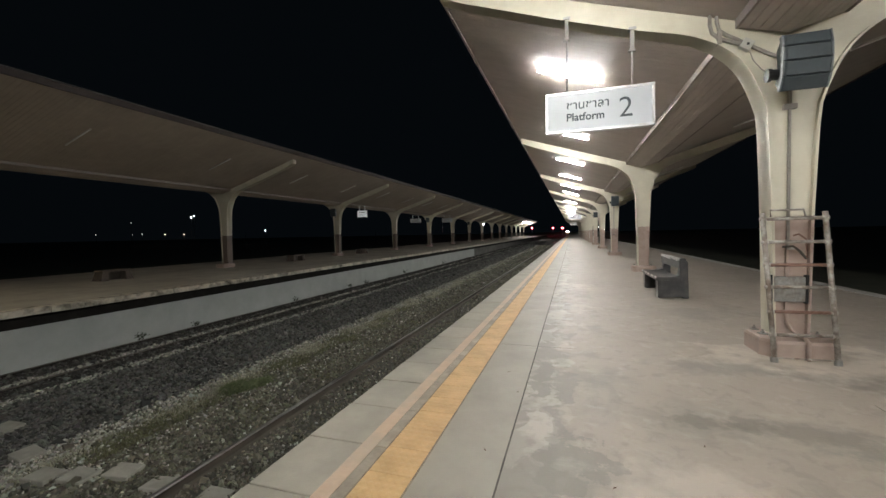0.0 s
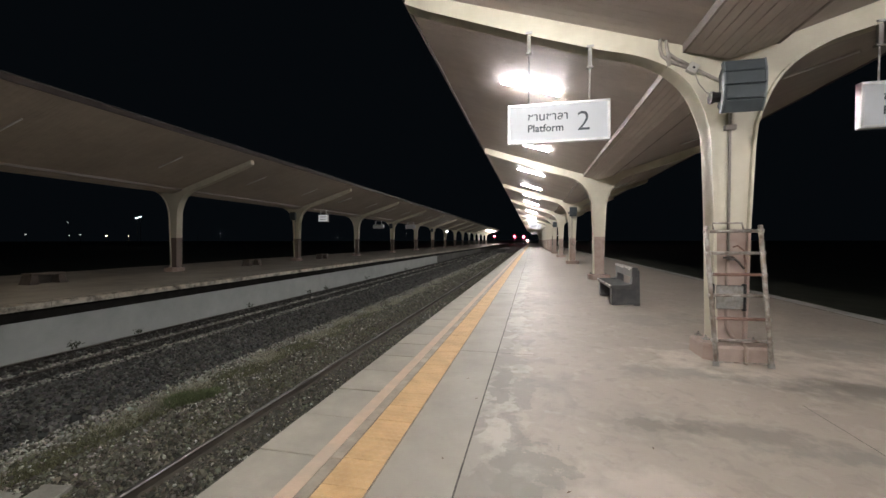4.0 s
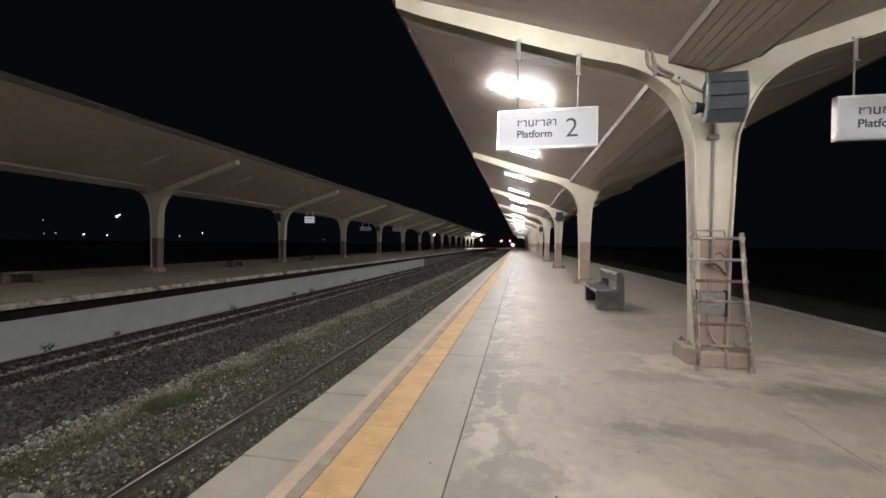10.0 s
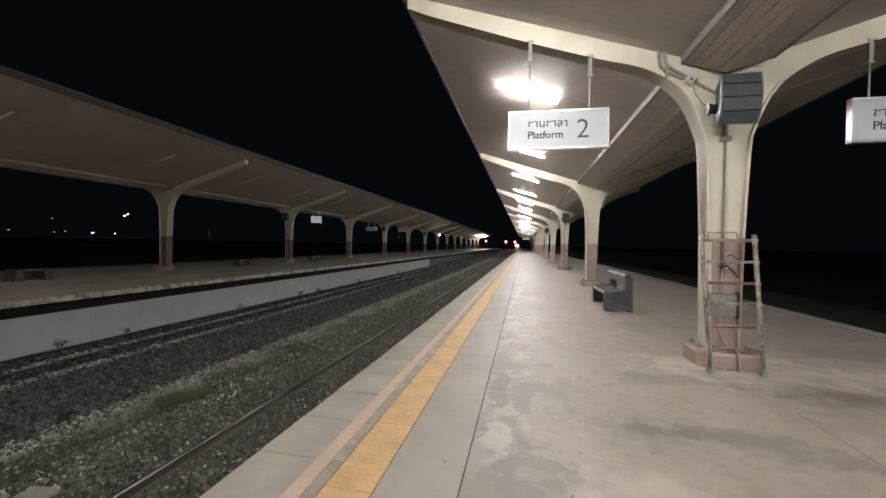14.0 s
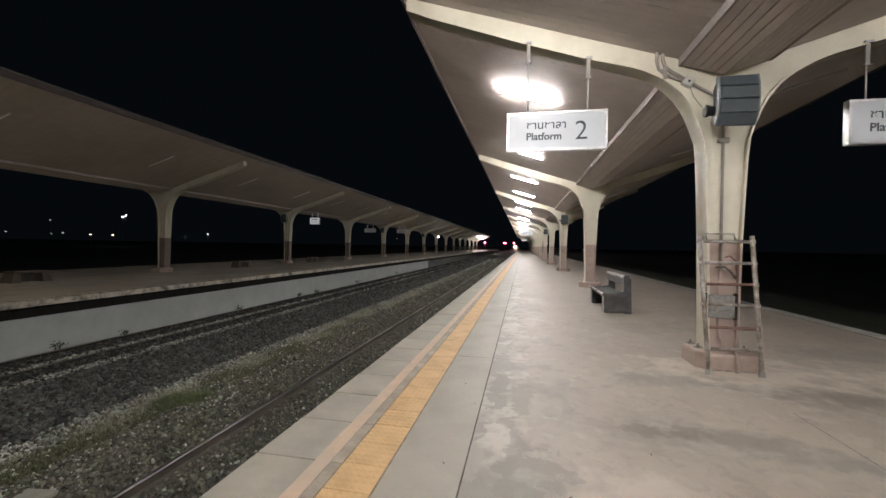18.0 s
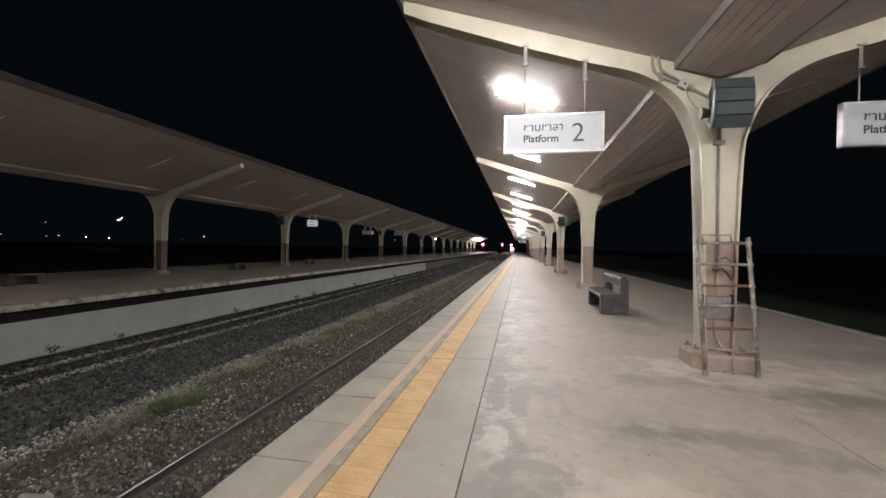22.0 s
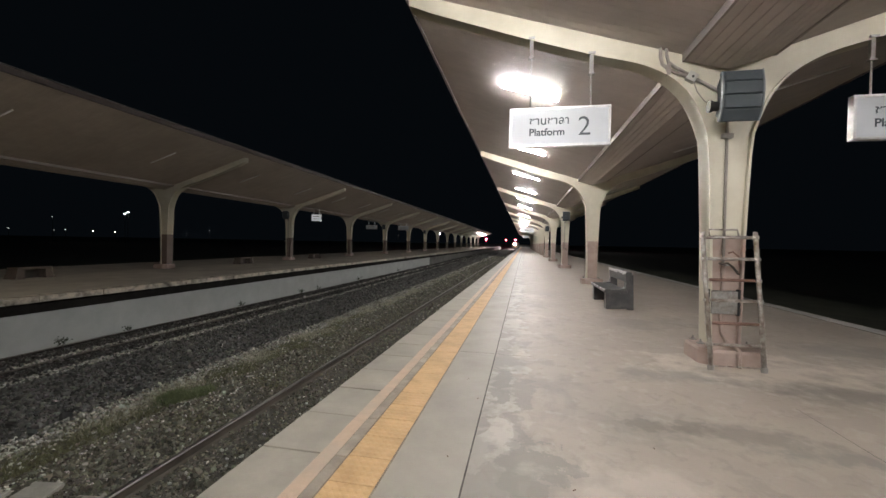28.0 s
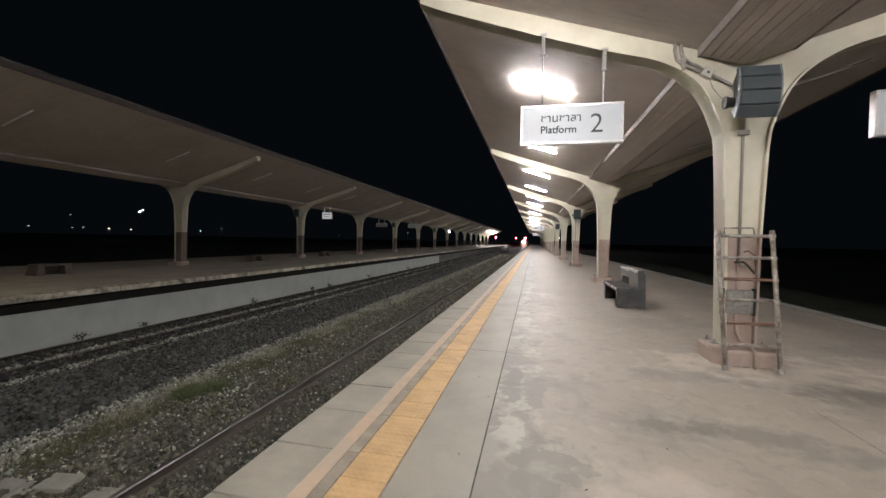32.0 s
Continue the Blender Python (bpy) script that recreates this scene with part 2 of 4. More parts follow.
# darker copy of the pink base paint; far-side shade is in the colour
M_pink_shaded = mat("shaded pink base paint", (0.16, 0.12, 0.10), (0.22, 0.17, 0.145), 4, 0.6, bump=0.12, stain=(0.11, 0.08, 0.065), stain_scale=4, stain_amount=0.5)
M_soffit = mat("brown ceiling board", (0.42, 0.372, 0.348), (0.49, 0.437, 0.41), 3, 0.6, bump=0.1, per_island=0.025, stain=(0.36, 0.315, 0.29), stain_scale=0.8, stain_amount=0.4)
# copy of the ceiling board with the far side's warm light put into its tone
M_soffit_tan = mat("ceiling board toned for far light", (0.37, 0.312, 0.255), (0.44, 0.372, 0.305), 3, 0.6, bump=0.1, per_island=0.025, stain=(0.30, 0.25, 0.2), stain_scale=0.5, stain_amount=0.5)
M_trim = mat("painted ceiling trim", (0.23, 0.20, 0.187), (0.29, 0.253, 0.237), 4, 0.7)
M_fascia = mat("dark brown fascia board", (0.055, 0.043, 0.042), (0.085, 0.067, 0.064), 4, 0.7)
M_roof = mat("dull metal roofing", (0.12, 0.11, 0.11), (0.18, 0.17, 0.16), 2, 0.5, metal=0.6)
M_white = mat("white enamel", (0.70, 0.71, 0.72), (0.80, 0.81, 0.82), 5, 0.4, bump=0.03)
M_face = mat("white acrylic sign face", (0.50, 0.525, 0.56), (0.56, 0.585, 0.62), 2, 0.35, bump=0.0, stain=(0.44, 0.46, 0.48), stain_scale=4, stain_amount=0.3)
M_alu = mat("brushed aluminium", (0.50, 0.50, 0.50), (0.66, 0.66, 0.66), 9, 0.35, metal=0.9, bump=0.05)
M_bracket = mat("dull grey bracket paint", (0.26, 0.25, 0.235), (0.36, 0.35, 0.33), 10, 0.7, bump=0.1, stain=(0.2, 0.17, 0.14), stain_scale=8, stain_amount=0.5)
M_galv = mat("galvanised steel", (0.36, 0.36, 0.36), (0.52, 0.52, 0.52), 14, 0.45, metal=0.8, bump=0.1, stain=(0.22, 0.14, 0.09), stain_scale=6, stain_amount=0.5)
M_pipe = mat("grey painted pipe", (0.23, 0.205, 0.18), (0.31, 0.28, 0.25), 12, 0.55, bump=0.1)
M_jbox = mat("dull white plastic box", (0.48, 0.46, 0.42), (0.56, 0.54, 0.50), 10, 0.5)
M_letter = mat("dark grey lettering", (0.04, 0.05, 0.06), (0.06, 0.072, 0.084), 6, 0.5, bump=0)
M_dark = mat("dark green grey speaker casing", (0.036, 0.046, 0.053), (0.054, 0.066, 0.074), 8, 0.55, bump=0.15, fine=200)
M_cap = mat("grey plastic end cap", (0.12, 0.137, 0.145), (0.17, 0.19, 0.2), 9, 0.5)
M_black = mat("black plastic", (0.012, 0.012, 0.012), (0.03, 0.03, 0.03), 8, 0.6)
M_bench = mat("dark stained concrete bench", (0.05, 0.05, 0.054), (0.082, 0.081, 0.085), 6, 0.34, bump=0.2, fine=30, stain=(0.2, 0.19, 0.18), stain_scale=5, stain_amount=0.25)
M_darkgrey = mat("dark grey for lever and bench shade", (0.045, 0.038, 0.032), (0.09, 0.078, 0.066), 7, 0.8, bump=0.3)
M_farbench = mat("dusty brown concrete bench", (0.09, 0.07, 0.06), (0.155, 0.125, 0.108), 5, 0.8, bump=0.2, stain=(0.07, 0.055, 0.045), stain_scale=3, stain_amount=0.5)
M_leaf = mat("dry leaf", (0.09, 0.05, 0.03), (0.16, 0.09, 0.05), 30, 0.8)
LEAVES = ((0.45, 1.51, 60), (0.36, 0.44, 120), (1.17, 0.24, 40), (1.8, 0.89, 80))
# pale colour for the lamps' gloss highlight on the bench's worn edges
M_edge_glint = mat("pale edge highlight", (0.55, 0.54, 0.53), (0.78, 0.77, 0.76), 9, 0.5, bump=0.3)
M_ladder = mat("rusty painted tube", (0.21, 0.18, 0.155), (0.52, 0.49, 0.45), 14, 0.5, metal=0.3, bump=0.3, stain=(0.13, 0.08, 0.055), stain_scale=9, stain_amount=0.75)
M_weld = mat("worn bare weld", (0.42, 0.40, 0.37), (0.60, 0.57, 0.53), 14, 0.5, metal=0.3, bump=0.3, stain=(0.22, 0.12, 0.08), stain_scale=15, stain_amount=0.6)
M_rust = mat("rusted red rung", (0.16, 0.085, 0.062), (0.25, 0.15, 0.12), 15, 0.6, metal=0.2, bump=0.2)
M_box = mat("grey meter box", (0.18, 0.175, 0.165), (0.36, 0.35, 0.33), 16, 0.6, bump=0.15, stain=(0.16, 0.125, 0.10), stain_scale=12, stain_amount=0.7)
M_rail = mat("rusty rail side", (0.014, 0.0115, 0.010), (0.034, 0.028, 0.024), 9, 0.85, metal=0.0, spec=0.2, bump=0.3, stretch=(1, 0.15, 1))
M_rail_dusty = mat("dusty brown rail side", (0.05, 0.042, 0.034), (0.10, 0.086, 0.07), 9, 0.8, bump=0.3, stretch=(1, 0.15, 1), spec=0.3)
M_shine = mat("polished rail head", (0.13, 0.125, 0.115), (0.40, 0.385, 0.36), 11, 0.33, metal=1.0, bump=0.06, stretch=(1, 0.12, 1), stain=(0.07, 0.058, 0.045), stain_scale=5, stain_amount=0.6)
M_dust = mat("dusty rail head", (0.05, 0.043, 0.036), (0.12, 0.105, 0.09), 12, 0.7, metal=0.1, bump=0.2)
M_bed = mat("dusty ballast bed", (0.03, 0.028, 0.024), (0.08, 0.074, 0.062), 26, 0.95, bump=1.0, fine=45, stain=(0.07, 0.06, 0.05), stain_scale=1.5, detail=10)
M_earth = mat("night field earth", (0.06, 0.065, 0.04), (0.11, 0.11, 0.075), 0.6, 0.95, bump=0.5, fine=8)
M_stone = mat("brown grey ballast", (0.080, 0.076, 0.056), (0.172, 0.162, 0.127), 16, 0.85, bump=0.2, per_island=0.62)
M_stone_dark = mat("dark grey ballast", (0.05, 0.05, 0.046), (0.132, 0.13, 0.12), 12, 0.8, bump=0.2, per_island=0.75)
M_stone_black = mat("near-black ballast", (0.02, 0.018, 0.016), (0.05, 0.045, 0.04), 12, 0.8, bump=0.2, per_island=0.5)
M_stone_pale = mat("pale dusty stones", (0.25, 0.243, 0.212), (0.52, 0.51, 0.45), 12, 0.85, bump=0.2, per_island=0.45)
M_grass = mat("green grass", (0.075, 0.095, 0.04), (0.165, 0.19, 0.09), 9, 0.8, bump=0, per_island=0.4)
M_weed = mat("dark weed leaf", (0.025, 0.035, 0.016), (0.055, 0.066, 0.032), 9, 0.8, bump=0)
M_olive = mat("olive grass", (0.082, 0.082, 0.04), (0.165, 0.162, 0.088), 9, 0.85, bump=0, per_island=0.4)
M_dry = mat("dry grass", (0.26, 0.252, 0.185), (0.42, 0.405, 0.31), 9, 0.85, bump=0, per_island=0.35)
M_block = mat("pale concrete block", (0.25, 0.24, 0.208), (0.345, 0.33, 0.288), 10, 0.85, bump=0.3, per_object=0.12)
M_tube = glow_mat("lit fluorescent tube", (1.0, 0.975, 0.955), TUBE_GLOW)
M_tube_dimmed = glow_mat("dimmed fluorescent tube", (1.0, 0.975, 0.955), TUBE_GLOW * 0.72)
M_tube_fill = glow_mat("dim fill tube", (1.0, 0.96, 0.92), TUBE_GLOW * 0.25)
M_tube_warm = glow_mat("dim warm tube", (1.0, 0.86, 0.62), TUBE_GLOW * 0.36)
M_tube_off = mat("unlit fluorescent tube", (0.74, 0.73, 0.71), (0.8, 0.79, 0.77), 4, 0.4, bump=0)
M_aged = mat("dusty batten paint", (0.48, 0.45, 0.41), (0.60, 0.565, 0.52), 6, 0.6)
M_loco = mat("dusty locomotive paint", (0.10, 0.085, 0.06), (0.16, 0.135, 0.10), 2, 0.5)
M_glass = mat("dark cab glass", (0.01, 0.012, 0.014), (0.015, 0.018, 0.02), 2, 0.1)
M_lens = glow_mat("headlight lens", (1.0, 0.93, 0.9), 7000.0)
M_red = glow_mat("red signal lens", (1.0, 0.03, 0.07), 350.0)
M_street = glow_mat("far street light", (0.9, 0.97, 1.0), 30.0)
# weak emission added to bring one far sign's face up in brightness
M_sign_glow = glow_mat("sign face with added glow", (0.95, 0.97, 1.0), 0.35)
M_faint = glow_mat("far faint light", (0.9, 0.95, 0.9), 0.9)
M_warm = glow_mat("far warm light", (1.0, 0.72, 0.42), 25.0)


def tile_material():
    """Yellow tactile paving with rows of small domes as relief."""
    m = mat("yellow tactile tile", (0.58, 0.375, 0.175), (0.69, 0.455, 0.225), 5, 0.6, bump=0.08, per_object=0.05, stain=(0.46, 0.29, 0.13), stain_scale=4, stain_amount=0.6)
    n, l = m.node_tree.nodes, m.node_tree.links
    tc = n.new("ShaderNodeTexCoord")
    sc = n.new("ShaderNodeVectorMath")
    sc.operation = "MULTIPLY"
    sc.inputs[1].default_value = (1 / 0.05, 1 / 0.06, 0)
    l.new(tc.outputs["Object"], sc.inputs[0])
    fr = n.new("ShaderNodeVectorMath")
    fr.operation = "FRACTION"
    l.new(sc.outputs[0], fr.inputs[0])
    ds = n.new("ShaderNodeVectorMath")
    ds.operation = "DISTANCE"
    ds.inputs[1].default_value = (0.5, 0.5, 0)
    l.new(fr.outputs[0], ds.inputs[0])
    mr = n.new("ShaderNodeMapRange")
    mr.inputs[1].default_value, mr.inputs[2].default_value = 0.22, 0.38
    mr.inputs[3].default_value, mr.inputs[4].default_value = 1, 0
    l.new(ds.outputs["Value"], mr.inputs[0])
    bp = n.new("ShaderNodeBump")
    bp.inputs["Strength"].default_value = 0.6
    bp.inputs["Distance"].default_value = 0.005
    l.new(mr.outputs[0], bp.inputs["Height"])
    l.new(bp.outputs[0], n["Principled BSDF"].inputs["Normal"])
    return m


M_tile = tile_material()


# ---- mesh helpers ----
def part(name, bm, material, parent=None, label="", smooth=False):
    """Link a bmesh as one mesh object under a thing or a part."""
    me = bpy.data.meshes.new(name)
    bm.normal_update()
    bm.to_mesh(me)
    bm.free()
    me.materials.append(material)
    if smooth:
        me.polygons.foreach_set("use_smooth", [True] * len(me.polygons))
    ob = new(name, me)
    ob.parent = parent
    if label:
        ob["label"] = label
    return ob


def twin(ob, name, m, parent):
    """Another object on the same mesh."""
    o = new(name, ob.data)
    o.parent = parent
    o.matrix_basis = m
    return o


def thing(name, m, label, category, group="", kind=""):
    ob = new(name)
    ob.matrix_basis = m
    ob.empty_display_size = 0.1
    return tagged(ob, label, category, group, kind)


def add_box(bm, x0, x1, y0, y1, z0, z1, bevel=0.0):
    r = bmesh.ops.create_cube(bm, size=1.0)
    for v in r["verts"]:
        v.co = Vector(((x0 + x1) / 2 + v.co.x * (x1 - x0), (y0 + y1) / 2 + v.co.y * (y1 - y0), (z0 + z1) / 2 + v.co.z * (z1 - z0)))
    if bevel:
        edges = list({e for v in r["verts"] for e in v.link_edges})
        bmesh.ops.bevel(bm, geom=edges, offset=bevel, segments=2, affect="EDGES", profile=0.5)
    return bm


def box(x0, x1, y0, y1, z0, z1, bevel=0.0):
    return add_box(bmesh.new(), x0, x1, y0, y1, z0, z1, bevel)


def add_tube(bm, points, r, sides=10):
    """A round tube along a line of points, closed at its ends."""
    pts = [Vector(q) for q in points]
    rings = []
    for i, q in enumerate(pts):
        d = (pts[min(i + 1, len(pts) - 1)] - pts[max(i - 1, 0)]).normalized()
        u = d.orthogonal().normalized() if abs(d.z) > 0.99 or abs(d.x) > 0.99 or i == 0 else (rings_u - rings_u.dot(d) * d).normalized()
        rings_u = u
        w = d.cross(u)
        rings.append([bm.verts.new(q + r * (math.cos(2 * math.pi * k / sides) * u + math.sin(2 * math.pi * k / sides) * w)) for k in range(sides)])
    for a, b in zip(rings, rings[1:]):
        for k in range(sides):
            bm.faces.new((a[k], a[(k + 1) % sides], b[(k + 1) % sides], b[k]))
    bm.faces.new(rings[0][::-1])
    bm.faces.new(rings[-1])
    return bm


def tube(points, r, sides=10):
    return add_tube(bmesh.new(), points, r, sides)


def add_prism(bm, outline, y0, y1):
    """An outline in x and z, drawn out along y."""
    a = [bm.verts.new((x, y0, z)) for x, z in outline]
    b = [bm.verts.new((x, y1, z)) for x, z in outline]
    bm.faces.new(a)
    bm.faces.new(b[::-1])
    for i in range(len(a)):
        j = (i + 1) % len(a)
        bm.faces.new((a[j], a[i], b[i], b[j]))
    bmesh.ops.recalc_face_normals(bm, faces=bm.faces)
    return bm


def prism(outline, y0, y1):
    return add_prism(bmesh.new(), outline, y0, y1)


def raw_mesh(name, verts, faces, material, smooth=False):
    """A mesh from numpy arrays of vertices and equal-sided faces."""
    me = bpy.data.meshes.new(name)
    k = faces.shape[1]
    me.vertices.add(len(verts))
    me.vertices.foreach_set("co", verts.astype(np.float32).ravel())
    me.loops.add(faces.size)
    me.loops.foreach_set("vertex_index", faces.astype(np.int32).ravel())
    me.polygons.add(len(faces))
    me.polygons.foreach_set("loop_start", np.arange(0, faces.size, k, dtype=np.int32))
    me.polygons.foreach_set("loop_total", np.full(len(faces), k, dtype=np.int32))
    me.polygons.foreach_set("use_smooth", np.zeros(len(faces), dtype=bool))
    me.materials.append(material)
    me.update(calc_edges=True)
    me.validate()
    return me


rng = np.random.default_rng(7)

# ---- ground ----
bm = bmesh.new()
bmesh.ops.create_grid(bm, x_segments=8, y_segments=8, size=2600)
g = part("ground", bm, M_earth)
g.location = (0, 0, -1.45)
tagged(g, "dark bare earth and field in the night", "ground", kind="structure")


def bed_height(x):
    """The ballast's section: heaped between the tracks, filled up to the dull rail, low beside the platform."""
    return np.interp(x, [-10.7, -9.9, -9.6, -9.4, -8.9, -8.5, -8.3, -7.9, -7.4, -6.4, -5.5, -5.0, -4.35, -4.08, -3.8, -3.4, -3.12, -3.0, -2.5, -0.9],
                     [-1.36, -1.28, -1.20, -1.10, -1.115, -1.10, -1.095, -1.11, -1.09, -1.03, -1.085, -1.085, -1.08, -1.052, -1.085, -1.11, -1.15, -1.18, -1.19, -1.2])


bm = bmesh.new()
xs = np.arange(-10.9, -0.8, 0.136)
ys = np.concatenate([np.arange(-14, 40, 0.5), np.arange(40, 420, 4)])
grid = [[bm.verts.new((x, y, float(bed_height(x)) + 0.022 * noise.noise((x * 1.3, y * 1.3, 0)) + 0.014 * noise.noise((x * 4, y * 4, 3)))) for x in xs] for y in ys]
for ra, rb in zip(grid, grid[1:]):
    for i in range(len(xs) - 1):
        bm.faces.new((ra[i], ra[i + 1], rb[i + 1], rb[i]))
tagged(part("ballast_bed", bm, M_bed, smooth=True), "dusty grey ballast bed between the platforms", "ballast", kind="structure")


# ---- tracks ----
ARC = [(0.013 + 0.02 * math.cos(math.radians(a)), -0.02 + 0.02 * math.sin(math.radians(a))) for a in (20, 32, 44, 56, 68, 80)]
HEAD = [(-0.033, -0.018), (0.033, -0.018)] + ARC + [(0.013, 0.0), (-0.013, 0.0)] + [(-a, b) for a, b in reversed(ARC)]


def track(label, xs2, side):
    root = thing("railway_track", pose(0, 0, 0), label, "track", "tracks")
    prof = [(-0.055, -0.14), (0.055, -0.14), (0.055, -0.128), (0.012, -0.11), (0.012, -0.04), (0.031, -0.03), (0.031, -0.018),
            (-0.031, -0.018), (-0.031, -0.03), (-0.012, -0.04), (-0.012, -0.11), (-0.055, -0.128)]
    for x, worn in xs2:
        r = part("rail", prism([(x + a, RAIL + b) for a, b in prof], -14, 415), side, root)
        h = part("running_surface", prism([(x + a, RAIL + b) for a, b in HEAD], -14, 415), M_shine if worn else M_dust, r, "polished rail head" if worn else "dull dusty rail head", smooth=worn)
        for f in h.data.polygons:
            f.use_smooth = worn and f.normal.z < 0.99
    return root


track("rusty metre-gauge rails with polished tops beside the platform", ((-3.05, True), (-4.08, False)), M_rail_dusty)
track("rusty rails along the far platform wall", ((-8.43, False), (-9.5, True)), M_rail)


# ---- canopy frames ----
HALF = [(0.2, 0.18), (BAND, 0.207), (2.3, 0.232), (2.7, 0.25), (2.93, 0.272), (3.06, 0.31), (3.18, 0.352), (3.30, 0.40), (3.42, 0.458), (3.53, 0.53), (3.62, 0.61), (3.70, 0.70),
        (3.76, 0.78), (3.83, 0.90), (3.90, 1.04), (3.96, 1.20), (4.10, 1.72), (4.37, 2.56), (4.56, 3.10), (4.87, 3.98), (5.03, 4.36)]
VALLEY_X, VALLEY_W, VALLEY_Z = -0.035, 0.515, 3.785     # the trough of the roof, seen from the column line


def top_at(off):
    """Underside of a roof wing, off metres from the column line."""
    return 4.118 + 0.318 * (off - 0.88)


def valley_at(x):
    """Underside of the trough, x metres from the column line."""
    return VALLEY_Z + 0.28 * abs(x - VALLEY_X)


def step_at(sgn):
    """Where the trough ends on one side, as an offset from the column line."""
    return VALLEY_W + sgn * VALLEY_X


def canopy_frame(m, label, band, group):
    root = thing("canopy_column", m, label, "column", group)
    # upper web with both arms
    side = [h for h in HALF if h[0] >= BAND]
    bm = bmesh.new()
    rows = []
    for z, o in [h for h in side if h[0] <= 3.70]:
        t = float(np.interp(z, [2.5, 3.5], [0.105, 0.115]))
        rows.append([bm.verts.new(v) for v in ((-o, -t, z), (o, -t, z), (o, t, z), (-o, t, z))])
    for ra, rb in zip(rows, rows[1:]):
        for k in range(4):
            bm.faces.new((ra[k], ra[(k + 1) % 4], rb[(k + 1) % 4], rb[k]))
    bm.faces.new(rows[0])
    for sgn in (-1, 1):
        e = step_at(sgn)
        arm = [(0.0, 3.70)] + [(o, z) for z, o in side if z >= 3.70] + [(o, top_at(o) - 0.001) for o in (4.36, 3, 1.8, 0.8, e + 0.034)] + [(e, valley_at(sgn * e) - 0.001)]
        if sgn < 0:
            arm.append((-VALLEY_X, VALLEY_Z - 0.001))
        arm.append((0.0, valley_at(0.0) - 0.001))
        add_prism(bm, [(sgn * o, z) for o, z in arm], -0.115, 0.115)
    bmesh.ops.recalc_face_normals(bm, faces=bm.faces)
    part("arms", bm, M_cream, root, "cream painted forked arms")
    bm = bmesh.new()
    for sgn in (-1, 1):
        ring = []
        for i, (z, o) in enumerate(side):
            z0, o0 = side[max(i - 1, 0)]
            z1, o1 = side[min(i + 1, len(side) - 1)]
            d = Vector((o1 - o0, z1 - z0)).normalized()
            inn = Vector((-d.y, d.x))
            wide = 0.165 - 0.04 * min(1, max(0, (o - 0.5) / 0.8))
            a, b = Vector((o, z)), Vector((o, z)) + inn * 0.028
            ring.append([bm.verts.new((sgn * q.x, y, q.y)) for q, y in ((a, -wide), (a, wide), (b, wide), (b, -wide))])
        for ra, rb in zip(ring, ring[1:]):
            for k in range(4):
                bm.faces.new((ra[k], ra[(k + 1) % 4], rb[(k + 1) % 4], rb[k]))
        bm.faces.new(ring[0])
        bm.faces.new(ring[-1])
    bmesh.ops.recalc_face_normals(bm, faces=bm.faces)
    part("flange", bm, M_cream, root)
    # lower painted shaft
    low = [(-0.18, 0.2), (-0.206, BAND - 0.003), (0.206, BAND - 0.003), (0.18, 0.2)]
    part("lower_shaft", prism(low, -0.105, 0.105), band, root, "lower web in faded paint")
    for sgn, paint in ((-1, M_cream), (1, band)):
        bm = bmesh.new()
        add_prism(bm, [(sgn * 0.181, 0.2), (sgn * 0.208, BAND - 0.003), (sgn * 0.178, BAND - 0.003), (sgn * 0.151, 0.2)], -0.165, 0.165)
        part("lower_flange", bm, paint, root)
    w, d, c, back = 0.385, 0.345, 0.13, 0.115
    bm = bmesh.new()
    rings = []
    for z, s in ((0.0, 1.0), (0.17, 1.0), (0.2, 0.955)):
        rings.append([bm.verts.new((x * s, y * s - back, z)) for x, y in ((-w + c, -d), (w - c, -d), (w, -d + c), (w, d - c), (w - c, d), (-w + c, d), (-w, d - c), (-w, -d + c))])
    for ra, rb in zip(rings, rings[1:]):
        for k in range(8):
            bm.faces.new((ra[k], ra[(k + 1) % 8], rb[(k + 1) % 8], rb[k]))
    bm.faces.new(rings[-1])
    part("plinth", bm, M_pink, root, "low chamfered plinth in pink paint")
    for sx in (-1, 1):
        for sy in (-1, 1):
            bm = bmesh.new()
            add_box(bm, sx * 0.27 - 0.04, sx * 0.27 + 0.04, sy * 0.12 - 0.04, sy * 0.12 + 0.04, 0.2, 0.212)
            add_tube(bm, [(sx * 0.27, sy * 0.12, 0.21), (sx * 0.27, sy * 0.12, 0.235)], 0.022, 6)
            add_tube(bm, [(sx * 0.27, sy * 0.12, 0.235), (sx * 0.27, sy * 0.12, 0.26)], 0.01, 6)
            part("anchor_bolt", bm, M_box, root)
    return root


BAYS = range(-2, 15)
near_frame = canopy_frame(pose(CX, Y0 - 2 * BAY, 0), "forked cream steel column with pink base carrying the platform canopy", M_pink, "canopy columns")
for k in list(BAYS)[1:]:
    copy_thing(near_frame, pose(CX, Y0 + k * BAY, 0))
far_frame = canopy_frame(pose(FX, Y0 - 2 * BAY, 0), "forked cream steel column with shade-darkened base carrying the unlit far canopy", M_pink_shaded, "far canopy columns")
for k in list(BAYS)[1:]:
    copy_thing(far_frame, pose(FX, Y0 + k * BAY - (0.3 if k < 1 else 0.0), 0))


